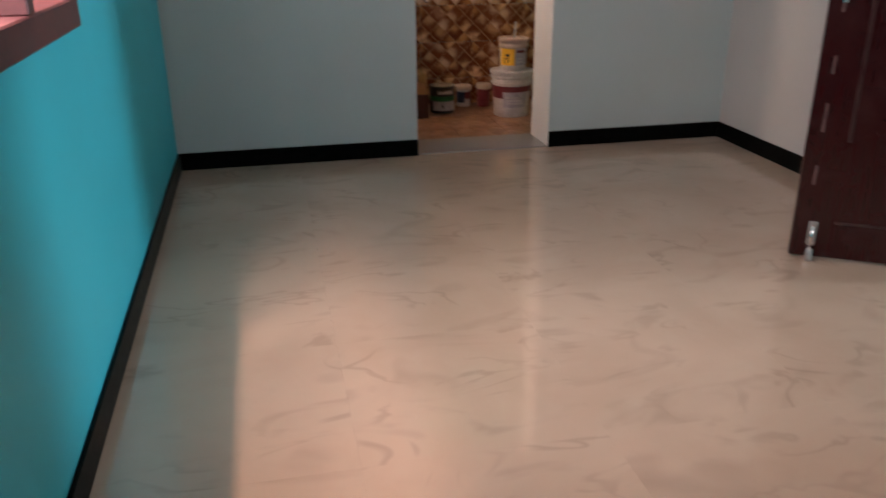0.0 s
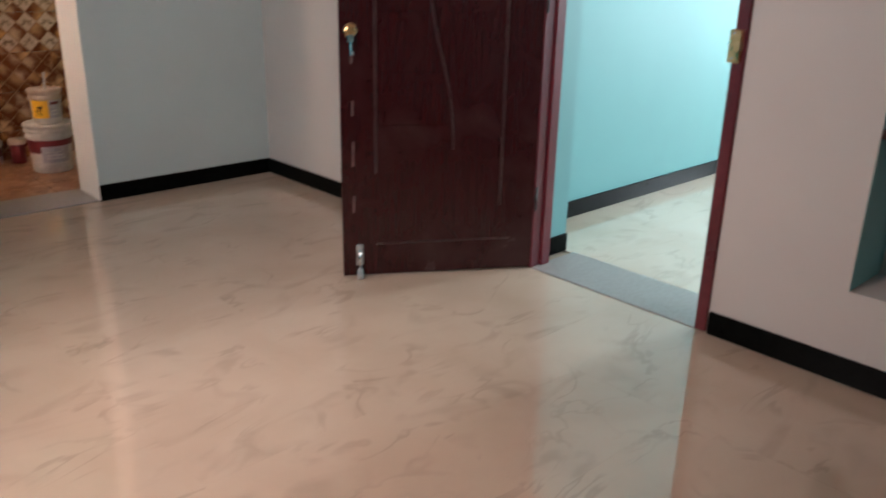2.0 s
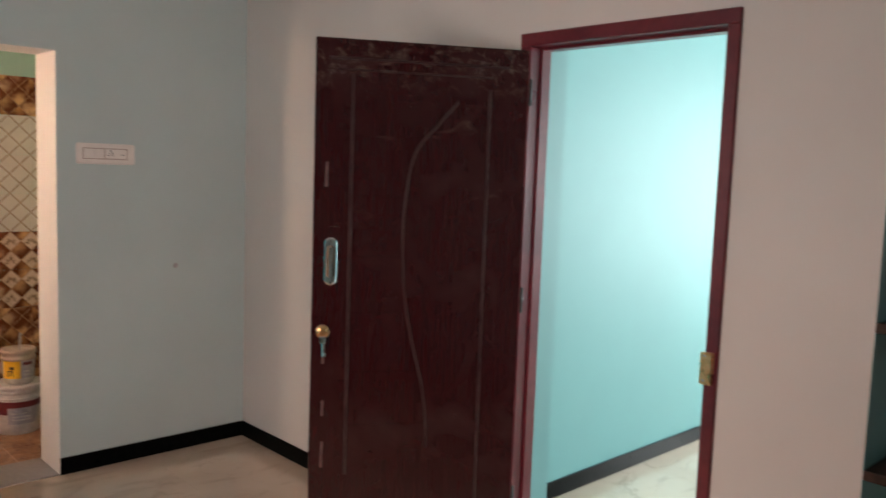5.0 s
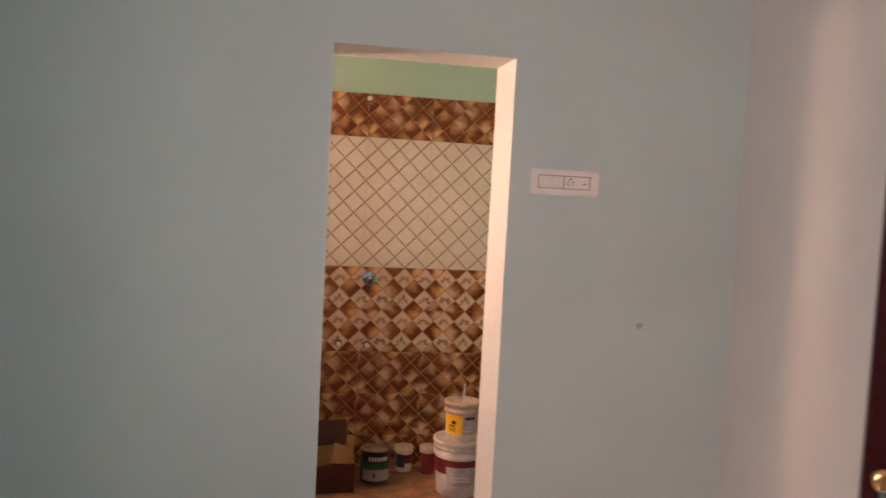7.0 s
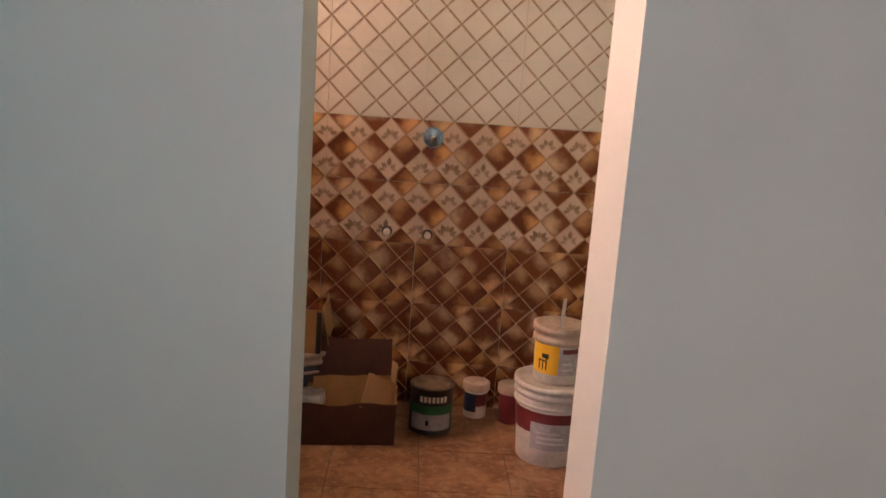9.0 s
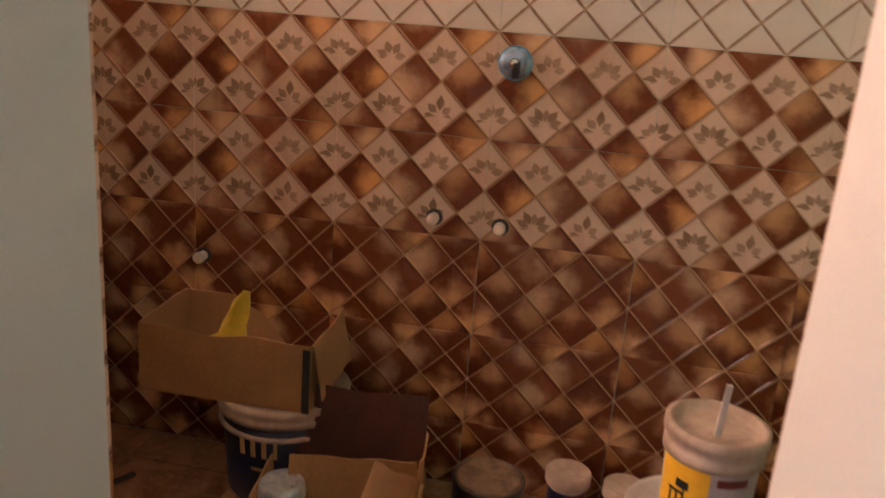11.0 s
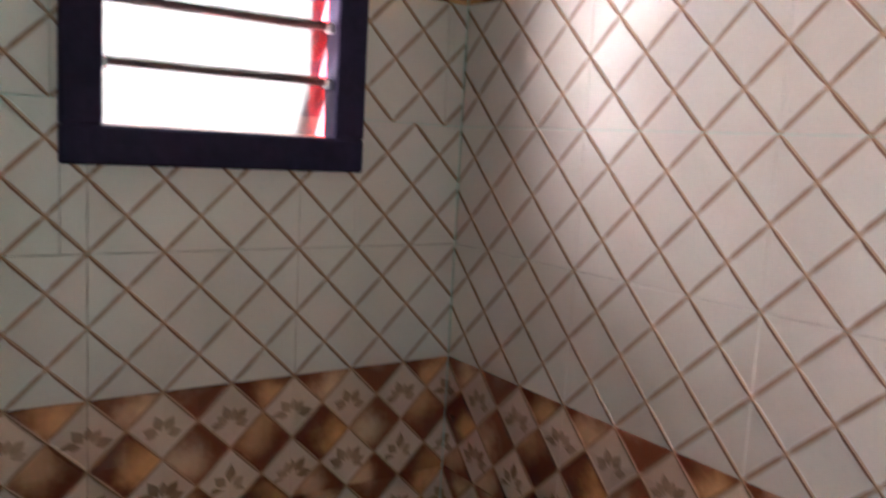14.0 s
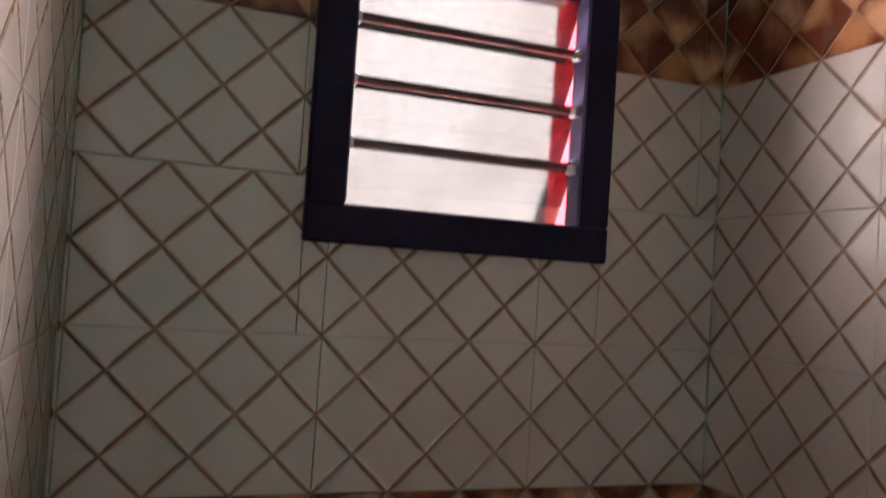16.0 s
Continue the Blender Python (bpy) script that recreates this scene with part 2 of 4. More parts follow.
def diamond_tile(name, kind, tw, th, rough=0.09):
    """Glazed wall tile with three by two raised diamonds: kind brown, leaf or beige."""
    n = Nodes(name)
    s = n.node("ShaderNodeSeparateXYZ")
    n.put(s.inputs[0], n.coords())
    a, b = n.m("DIVIDE", s.outputs[0], tw / 3), n.m("DIVIDE", s.outputs[2], th / 2)
    p, q = n.m("ADD", a, b), n.m("SUBTRACT", a, b)
    fp, fq, ip, iq = n.m("FRACT", p), n.m("FRACT", q), n.m("FLOOR", p), n.m("FLOOR", q)
    dp = n.m("MINIMUM", fp, n.m("SUBTRACT", 1.0, fp))
    dq = n.m("MINIMUM", fq, n.m("SUBTRACT", 1.0, fq))
    d = n.m("MINIMUM", dp, dq)
    taper = n.step(n.m("MAXIMUM", dp, dq), 0.02, 0.22, 0.5, 1.0)
    dl = n.m("DIVIDE", d, taper)
    # the printed line's relief shade is in its colour: one side dark, one pale
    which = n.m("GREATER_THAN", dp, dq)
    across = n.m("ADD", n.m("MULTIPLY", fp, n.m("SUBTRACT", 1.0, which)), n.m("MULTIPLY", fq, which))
    lit_flank = n.m("LESS_THAN", across, 0.5)
    cell = n.node("ShaderNodeCombineXYZ")
    n.put(cell.inputs[0], ip)
    n.put(cell.inputs[1], iq)
    cell.inputs[2].default_value = {"brown": 3.0, "leaf": 8.0, "beige": 0.0}[kind]
    wn = n.node("ShaderNodeTexWhiteNoise", noise_dimensions="3D")
    n.put(wn.inputs[0], cell.outputs[0])
    h1 = wn.outputs["Value"]
    hc = n.node("ShaderNodeSeparateColor")
    n.put(hc.inputs[0], wn.outputs["Color"])
    h2, h3 = hc.outputs[0], hc.outputs[1]
    lx = n.m("MULTIPLY", n.m("ADD", n.m("SUBTRACT", fp, 0.5), n.m("SUBTRACT", fq, 0.5)), 0.5)
    ly = n.m("MULTIPLY", n.m("SUBTRACT", fp, fq), 0.5)
    ang = n.m("MULTIPLY", h1, 6.283)
    cloud = n.noise(n.place(), 16.0, 4.0, 0.55)
    speck = n.noise(n.place(), 160.0, 2.0)
    ox = n.m("SUBTRACT", lx, n.m("MULTIPLY", n.m("COSINE", ang), 0.3))
    oy = n.m("SUBTRACT", ly, n.m("MULTIPLY", n.m("SINE", ang), 0.3))
    away = n.m("SQRT", n.m("ADD", n.m("MULTIPLY", ox, ox), n.m("MULTIPLY", oy, oy)))
    away = n.m("ADD", away, n.m("MULTIPLY", n.m("SUBTRACT", cloud, 0.5), 0.9))
    lum = n.m("MULTIPLY", n.step(away, 0.0, 0.52, 1.0, 0.0), n.m("ADD", n.m("MULTIPLY", h2, 0.6), 0.45))
    dark = n.mix(h3, (0.1, 0.02, 0.005), (0.17, 0.05, 0.018))
    light = n.mix(h3, (0.68, 0.33, 0.11), (0.7, 0.47, 0.3))
    brown = n.mix(lum, dark, light)
    pale = n.mix(n.step(n.noise(n.place(), 6.0, 4.0), 0.35, 0.65), (0.56, 0.39, 0.285), (0.64, 0.465, 0.35))
    if kind == "leaf":
        odd = n.m("ABSOLUTE", n.m("SUBTRACT", n.m("MULTIPLY", n.m("FRACT", n.m("MULTIPLY", n.m("SUBTRACT", ip, iq), 0.5)), 2.0), 0.0))
        odd = n.m("GREATER_THAN", odd, 0.5)
        yy = n.m("ADD", ly, 0.14)
        r = n.m("SQRT", n.m("ADD", n.m("MULTIPLY", lx, lx), n.m("MULTIPLY", yy, yy)))
        turn = n.m("MULTIPLY", n.m("SUBTRACT", h2, 0.5), 1.9)
        th_ = n.m("ADD", n.m("ARCTAN2", yy, lx), turn)
        gap = n.m("ADD", n.m("MULTIPLY", h3, 0.35), 0.58)
        spoke = n.m("DIVIDE", n.m("ADD", th_, 7.0), gap)
        k = n.m("SUBTRACT", n.m("FRACT", spoke), 0.5)
        leaf_id = n.node("ShaderNodeCombineXYZ")
        n.put(leaf_id.inputs[0], n.m("FLOOR", spoke))
        n.put(leaf_id.inputs[1], h1)
        leaf_hash = n.node("ShaderNodeTexWhiteNoise", noise_dimensions="3D")
        n.put(leaf_hash.inputs[0], leaf_id.outputs[0])
        long_ = n.m("DIVIDE", r, n.m("ADD", n.m("MULTIPLY", leaf_hash.outputs["Value"], 0.4), 0.72))
        wide = n.m("MULTIPLY", n.m("ABSOLUTE", k), n.m("MULTIPLY", r, gap))
        prof = n.m("MULTIPLY", n.m("SINE", n.m("MULTIPLY", n.step(long_, 0.04, 0.4, 0.0, 1.0), 3.1416)), 0.09)
        leaf = n.step(n.m("SUBTRACT", wide, prof), -0.025, 0.004, 1.0, 0.0)
        upper = n.step(n.m("SINE", n.m("SUBTRACT", th_, turn)), -0.35, -0.1)
        leaf = n.m("MULTIPLY", n.m("MULTIPLY", leaf, upper), n.step(long_, 0.36, 0.4, 1.0, 0.0))
        leaf = n.m("MULTIPLY", leaf, n.m("ADD", n.m("MULTIPLY", leaf_hash.outputs["Value"], 0.35), 0.65))
        leaf = n.m("MULTIPLY", leaf, n.step(cloud, 0.2, 0.6, 0.6, 1.0))
        motif = n.mix(n.m("MULTIPLY", leaf, 0.9), pale, (0.15, 0.085, 0.04))
        c = n.mix(odd, brown, motif)
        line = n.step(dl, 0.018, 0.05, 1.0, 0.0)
        c = n.mix(n.m("MULTIPLY", line, 0.8), c, n.mix(lit_flank, (0.2, 0.095, 0.045), (0.44, 0.27, 0.16)))
    elif kind == "brown":
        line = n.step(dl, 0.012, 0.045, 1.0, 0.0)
        c = n.mix(n.m("MULTIPLY", line, 0.8), brown, n.mix(lit_flank, (0.22, 0.1, 0.045), (0.58, 0.36, 0.2)))
    else:
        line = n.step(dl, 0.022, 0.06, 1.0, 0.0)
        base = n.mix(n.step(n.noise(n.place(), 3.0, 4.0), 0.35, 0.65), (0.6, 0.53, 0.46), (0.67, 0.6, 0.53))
        c = n.mix(n.m("MULTIPLY", line, 0.92), base, n.mix(lit_flank, (0.19, 0.09, 0.045), (0.4, 0.26, 0.16)))
    c = n.mix(n.m("MULTIPLY", n.step(speck, 0.55, 0.8), 0.07), c, (0.2, 0.12, 0.08))
    corner = n.m("SQRT", n.m("ADD", n.m("MULTIPLY", dp, dp), n.m("MULTIPLY", dq, dq)))
    bead = n.step(corner, 0.05, 0.1, 1.0, 0.0)
    c = n.mix(n.m("MULTIPLY", bead, 0.5), c, (0.46, 0.27, 0.15))
    pillow = n.m("MULTIPLY", n.step(d, 0.05, 0.5), 0.0 if kind == "beige" else 1.3)
    relief = n.m("ADD", n.m("ADD", n.step(dl, 0.0, 0.075, 0.9, 0.0), n.m("MULTIPLY", bead, 0.5)), pillow)
    n.bump(relief, 0.8, 0.004)
    return n.set(c, 0.03 if kind == "beige" else 0.12, Specular_IOR_Level=0.9 if kind == "beige" else 0.6, IOR=1.65 if kind == "beige" else 1.5)


TH = 0.241                      # wall tile height
TWB, TWW = 0.363, 0.3615         # wall tile widths, back and side walls
M_BROWN_B, M_LEAF_B, M_BEIGE_B = (diamond_tile(k + "_tile_back", k, TWB, TH) for k in ("brown", "leaf", "beige"))
M_BROWN_W, M_LEAF_W, M_BEIGE_W = (diamond_tile(k + "_tile_side", k, TWW, TH) for k in ("brown", "leaf", "beige"))


def bath_floor_mat():
    n = Nodes("rustic_brown_floor_tile")
    p = n.place()
    a, b = n.noise(p, 9.0, 5.0, 0.6, 0.8), n.noise(p, 45.0, 4.0)
    c = n.mix(n.step(a, 0.35, 0.65), (0.2, 0.08, 0.036), (0.38, 0.2, 0.105))
    c = n.mix(n.m("MULTIPLY", n.step(b, 0.5, 0.7), 0.3), c, (0.55, 0.45, 0.36))
    n.bump(b, 0.2, 0.002)
    return n.set(c, 0.35)


M_BFLOOR = bath_floor_mat()


def glass():
    n = Nodes("frosted_louvre_glass")
    p = n.place()
    dirt = n.step(n.noise(p, 60.0, 6.0, 0.7), 0.48, 0.7)
    film = n.step(n.noise(p, 3.2, 3.0), 0.35, 0.7)
    c = n.mix(film, (0.0138, 0.0145, 0.0139), (0.0098, 0.0097, 0.009))
    c = n.mix(n.m("MULTIPLY", dirt, 0.3), c, (0.008, 0.007, 0.0056))
    return n.set(c, 0.12, 0.0, Transmission_Weight=1.0, IOR=1.45)


M_GLASS = glass()


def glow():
    """Glowing backdrop that stands in for the bright outdoors behind the west windows."""
    n = Nodes("glowing_backdrop")
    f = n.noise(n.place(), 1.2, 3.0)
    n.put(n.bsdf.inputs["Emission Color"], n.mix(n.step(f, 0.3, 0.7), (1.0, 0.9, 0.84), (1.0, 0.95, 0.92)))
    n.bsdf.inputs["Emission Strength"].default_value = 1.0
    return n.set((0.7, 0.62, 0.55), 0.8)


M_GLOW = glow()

# ---- mesh helpers ----


def to_mesh(name, bm, mat, smooth=False):
    me = bpy.data.meshes.new(name)
    bmesh.ops.recalc_face_normals(bm, faces=bm.faces)
    for f in bm.faces:
        f.smooth = smooth
    bm.to_mesh(me)
    bm.free()
    me.materials.append(mat)
    return me


def box(x0, y0, z0, x1, y1, z1, bev=0.0, bm=None, seg=1):
    bm = bm or bmesh.new()
    vs = bmesh.ops.create_cube(bm, size=1)["verts"]
    m = Matrix.Translation(((x0 + x1) / 2, (y0 + y1) / 2, (z0 + z1) / 2)) @ Matrix.Diagonal((abs(x1 - x0), abs(y1 - y0), abs(z1 - z0), 1))
    bmesh.ops.transform(bm, matrix=m, verts=vs)
    if bev:
        es = list({e for v in vs for e in v.link_edges})
        bmesh.ops.bevel(bm, geom=es, offset=bev, segments=seg, affect="EDGES", clamp_overlap=True)
    return bm


def lathe(profile, n=40, bm=None, cx=0.0, cy=0.0):
    """A turned body round z from (radius, height) pairs."""
    bm = bm or bmesh.new()
    rings = []
    for r, z in profile:
        rings.append([bm.verts.new((cx + max(r, 1e-4) * math.cos(2 * math.pi * i / n), cy + max(r, 1e-4) * math.sin(2 * math.pi * i / n), z)) for i in range(n)])
    for a, b in zip(rings, rings[1:]):
        for i in range(n):
            bm.faces.new((a[i], a[(i + 1) % n], b[(i + 1) % n], b[i]))
    bm.faces.new(rings[0][::-1])
    bm.faces.new(rings[-1])
    return bm


def band(r, z0, z1, a0, a1, t=0.0012, n=24, r1=None):
    """A curved label on a round body between two angles (degrees)."""
    bm = bmesh.new()
    r1 = r if r1 is None else r1
    cols = []
    for i in range(n + 1):
        a = radians(a0 + (a1 - a0) * i / n)
        c, s = math.cos(a), math.sin(a)
        cols.append([bm.verts.new((k * c, k * s, z)) for k, z in ((r + t, z0), (r1 + t, z1), (r1 - t, z1), (r - t, z0))])
    for a, b in zip(cols, cols[1:]):
        for k in range(4):
            bm.faces.new((a[k], a[(k + 1) % 4], b[(k + 1) % 4], b[k]))
    bm.faces.new(cols[0])
    bm.faces.new(cols[-1][::-1])
    return bm


def ribbon(pts, w, h):
    """A raised or sunk bead along points (x, z) on a face at y = 0, towards -y."""
    bm = bmesh.new()
    rows = []
    for i, (x, z) in enumerate(pts):
        x0, z0 = pts[max(i - 1, 0)]
        x1, z1 = pts[min(i + 1, len(pts) - 1)]
        l = math.hypot(x1 - x0, z1 - z0)
        nx, nz = -(z1 - z0) / l, (x1 - x0) / l
        rows.append([bm.verts.new((x + nx * w * k, y, z + nz * w * k)) for k, y in ((-0.5, 0.002), (-0.25, -h), (0.25, -h), (0.5, 0.002))])
    for a, b in zip(rows, rows[1:]):
        for k in range(4):
            bm.faces.new((a[k], a[(k + 1) % 4], b[(k + 1) % 4], b[k]))
    bm.faces.new(rows[0])
    bm.faces.new(rows[-1][::-1])
    return bm


def part(name, bm, mat, parent, label="", smooth=False, m=None):
    o = new(name, to_mesh(name, bm, mat, smooth))
    o.parent = parent
    if m is not None:
        o.matrix_basis = m
    if label:
        o["label"] = label
    return o


def thing(name, label, category, m=None, group="", kind=""):
    o = new(name)
    o.empty_display_size = 0.05
    if m is not None:
        o.matrix_basis = m
    return tagged(o, label, category, group, kind)


def solid(name, bm, mat, label="", category="", kind="structure", smooth=False, m=None, group=""):
    o = new(name, to_mesh(name, bm, mat, smooth))
    if m is not None:
        o.matrix_basis = m
    return tagged(o, label, category, group, kind)


def boxes(*specs):
    bm = bmesh.new()
    for s in specs:
        box(*s, bm=bm)
    return bm


def paint_faces(ob, mats, pick):
    """Give faces of a wall the paint of the room that they face."""
    for m in mats:
        ob.data.materials.append(m)
    for f in ob.data.polygons:
        f.material_index = pick(f.center, f.normal)


# ---- structure ----
DX0, DX1, DZ = -0.728, 0.0, 2.114            # bath opening
wall_north = solid("wall_north", boxes((WX - 0.24, 0, 0, DX0, TN - 0.008, CZ), (DX1, 0, 0, 3.2, T - 0.008, CZ), (DX0, 0, DZ, DX1, T - 0.008, CZ)), M_NORTH,
                   "pale aqua painted plaster wall with an open bathroom doorway", "wall")
paint_faces(wall_north, (M_REVEAL, M_BATH), lambda c, nn: 2 if nn.y > 0.5 else (1 if abs(nn.y) < 0.5 and DX0 + 0.01 < c.x < DX1 + 0.01 else 0))

WY0, WY1, WZ0, WZ1 = -3.24, -1.92, 0.92, 2.4    # bedroom window
VY0, VY1, VZ0, VZ1 = 0.579, 1.099, 1.508, 2.027  # bath window frame
wo = WX - 0.24
wall_west = solid("wall_west", boxes((wo, SY - 0.25, 0, WX, WY0, CZ), (wo, WY0, 0, WX, WY1, WZ0), (wo, WY0, WZ1, WX, WY1, CZ), (wo, WY1, 0, WX, TN - 0.01, CZ)), M_WEST,
                  "cyan painted plaster wall with a window", "wall")
paint_faces(wall_west, (M_PINK,), lambda c, nn: 1 if c.x < WX - 0.02 else 0)
bw = BX0 - 0.008
bo = BX0 - 0.225
bath_wall_west = solid("bath_wall_west", boxes((bo, TN - 0.01, -0.1, bw, VY0, CZ), (bo, VY1, -0.1, bw, BY1 + 0.2, CZ), (bo, VY0, -0.1, bw, VY1, VZ0), (bo, VY0, VZ1, bw, VY1, CZ)), M_BATH,
                       "tiled bathroom wall with a small louvred window, green paint above", "wall")
paint_faces(bath_wall_west, (M_REDREVEAL, M_OUT), lambda c, nn: 0 if nn.x > 0.5 else (1 if nn.y < -0.5 and c.y > 1.0 else 2))
bath_wall_back = solid("bath_wall_north", boxes((bw, BY1 + 0.008, -0.1, BX1 + 0.2, BY1 + 0.2, CZ)), M_BATH, "bathroom wall tiled in brown diamonds, green paint above", "wall")
solid("bath_wall_east", boxes((BX1, T - 0.008, -0.1, BX1 + 0.2, BY1 + 0.008, CZ)), M_BATH, "green painted bathroom wall", "wall")
solid("bath_ceiling", boxes((bw, TN - 0.008, CZ, BX1 + 0.2, BY1 + 0.2, CZ + 0.12)), M_CEIL, "white bathroom ceiling", "ceiling")

FY0, FY1, FZ = -2.96, -2.072, 2.134         # door frame, outside
NY0, NY1, NZ0, NZ1 = -4.6, -3.408, 0.305, 2.4   # shelf niche
ND = 0.25
eo = EX + 0.285
wall_east = solid("wall_east", boxes((EX, FY1, 0, eo, 0, CZ), (EX, FY0, FZ, eo, FY1, CZ), (EX, NY1, 0, eo, FY0, CZ), (EX, NY0, 0, eo, NY1, NZ0), (EX, NY0, NZ1, eo, NY1, CZ),
                                     (EX + ND, NY0, NZ0, eo, NY1, NZ1), (EX, SY, 0, eo, NY0, CZ)), M_EAST, "off-white plaster wall with a doorway and a shelf recess", "wall")
paint_faces(wall_east, (M_HALL, M_NICHE), lambda c, nn: 1 if (c.x > eo - 0.01 or (FY0 - 0.01 < c.y < FY1 + 0.01 and abs(nn.x) < 0.5)) else (2 if abs(nn.y) > 0.5 and NY0 - 0.01 < c.y < NY1 + 0.01 and c.x < EX + ND else 0))
solid("wall_south", boxes((WX, SY - 0.25, 0, eo, SY, CZ)), M_NORTH, "pale aqua painted plaster wall", "wall")
solid("ceiling", boxes((wo, SY - 0.25, CZ, eo, T - 0.008, CZ + 0.12)), M_CEIL, "white plastered bedroom ceiling", "ceiling")

solid("hall_wall_north", boxes((eo, HALL_N, 0, HALL_E, HALL_N + 0.2, CZ)), M_HALL, "bright aqua painted hall wall", "wall")
# this wall's opening is made up, only to hold the hall's fill lamp
solid("hall_wall_south", boxes((eo, HALL_S - 0.2, 0, 1.9, HALL_S, CZ), (3.1, HALL_S - 0.2, 0, HALL_E, HALL_S, CZ), (1.9, HALL_S - 0.2, 0, 3.1, HALL_S, 0.9), (1.9, HALL_S - 0.2, 2.1, 3.1, HALL_S, CZ)), M_HALL, "unseen aqua painted hall wall with an opening added for a fill lamp", "wall")
solid("hall_wall_east", boxes((HALL_E, HALL_S - 0.2, 0, HALL_E + 0.2, -4.4, CZ), (HALL_E, -3.0, 0, HALL_E + 0.2, HALL_N + 0.2, CZ), (HALL_E, -4.4, 2.4, HALL_E + 0.2, -3.0, CZ)), M_HALL,
      "aqua painted end wall of the hall with an open doorway", "wall")
solid("hall_ceiling", boxes((eo, HALL_S - 0.2, CZ, HALL_E + 0.2, HALL_N + 0.2, CZ + 0.12)), M_CEIL, "white hall ceiling", "ceiling")

floor = solid("floor", boxes((wo, SY - 0.25, -0.12, eo, 0, -0.008)), M_MARBLE, "polished cream marble tile floor with grey veins", "floor")
hall_floor = solid("hall_floor", boxes((eo, HALL_S - 0.2, -0.12, 9.0, HALL_N + 0.2, -0.008)), M_MARBLE, "polished cream tile hall floor", "floor")
bath_floor = solid("bath_floor", boxes((bw, 0, -0.12, BX1 + 0.2, BY1 + 0.2, -0.026)), M_GROUT, "rustic brown bathroom floor tiles", "floor")
solid("bath_threshold", box(DX0 + 0.002, 0.0, -0.02, DX1 - 0.002, T, 0.006, 0.003), M_GREY, "grey granite threshold of the bathroom doorway", "threshold")
solid("door_threshold", box(EX - 0.004, FY0 + 0.045, -0.02, eo + 0.01, FY1 - 0.045, 0.004, 0.002), M_GREY, "grey granite threshold of the bedroom door", "threshold")

BH, BT = 0.087, 0.012
for i, (spec, what) in enumerate((
        ((WX + 0.012, -BT, 0, DX0, -0.0005, BH), "north"), ((DX1, -BT, 0, EX - 0.012, -0.0005, BH), "north"),
        ((EX - BT, FY1 + 0.01, 0, EX - 0.0005, 0, BH), "east"), ((EX - BT, SY, 0, EX - 0.0005, FY0 - 0.006, BH), "east"),
        ((WX + 0.0005, SY, 0, WX + BT, 0, BH), "west"), ((WX + 0.012, SY + 0.0005, 0, EX - 0.012, SY + BT, BH), "south"),
        ((eo + 0.02, HALL_N - BT, 0, HALL_E, HALL_N - 0.0005, BH), "hall"), ((EX + 0.105, FY1 - BT, 0.004, eo, FY1 - 0.0005, BH), "reveal"))):
    solid("baseboard", box(*spec, 0.0025), M_BLACK, "black polished granite skirting along the %s wall" % what, "baseboard")

solid("trim", box(EX - 0.0035, SY, BH, EX - 0.0005, -3.5, 0.248, 0.001), M_EAST, "thin raised plaster band under the shelf recess", "trim")
# added backdrop that glows, in place of sunlit surroundings
solid("backdrop", boxes((-6.2, -9, -1, -6.0, 7, 7.0)), M_GLOW, "pale glowing backdrop added outside the west windows", "backdrop")
# unseen slab, added only to block the sun at the bath window
solid("sunshade", boxes((wo - 0.6, VY0 - 0.6, VZ1 + 0.06, wo, VY1 + 0.4, VZ1 + 0.14)), M_OUT, "unseen slab added to keep the sun out of the bathroom window", "sunshade")
solid("ground", boxes((-60, -60, -0.6, 60, 60, -0.5)), M_OUT, "bare ground of the alley outside", "ground")


# ---- bedroom ----
def door_frame():
    o = thing("door_frame", "maroon painted wooden door frame in the bedroom wall", "door frame", kind="structure")
    d0, d1 = EX - 0.012, EX + 0.1
    part("jamb", box(d0, FY1 - 0.054, 0.004, d1, FY1, FZ - 0.048, 0.004), M_FRAME, o)
    part("jamb", box(d0, FY0, 0.004, d1, FY0 + 0.045, FZ - 0.048, 0.004), M_FRAME, o)
    part("head", box(d0, FY0, FZ - 0.048, d1, FY1, FZ, 0.004), M_FRAME, o)
    part("rebate", box(EX + 0.045, FY0 + 0.045, 0.004, EX + 0.098, FY0 + 0.057, FZ - 0.048, 0.002), M_FRAME, o)
    part("rebate", box(EX + 0.045, FY1 - 0.066, 0.004, EX + 0.098, FY1 - 0.054, FZ - 0.048, 0.002), M_FRAME, o)
    part("rebate", box(EX + 0.045, FY0 + 0.057, FZ - 0.06, EX + 0.098, FY1 - 0.066, FZ - 0.048, 0.002), M_FRAME, o)
    s = part("strike_plate", box(EX - 0.03, FY0 + 0.01, 0.955, EX - 0.01, FY0 + 0.052, 1.06, 0.004), M_BRASS, o, "brass lock keeper")
    part("screw", lathe([(0.004, 0), (0.004, 0.003)], 12), M_STEEL, s, m=pose(EX - 0.03, FY0 + 0.035, 1.05, 0, -90, 0))
    part("screw", lathe([(0.004, 0), (0.004, 0.003)], 12), M_STEEL, s, m=pose(EX - 0.03, FY0 + 0.035, 0.97, 0, -90, 0))
    part("latch", box(EX + 0.07, FY0 + 0.043, 0.6, EX + 0.098, FY0 + 0.075, 0.64, 0.005), M_DARK, o, "small dark latch knob")
    return o


door_frame()

LW, LH, LT = 0.8, 2.056, 0.034


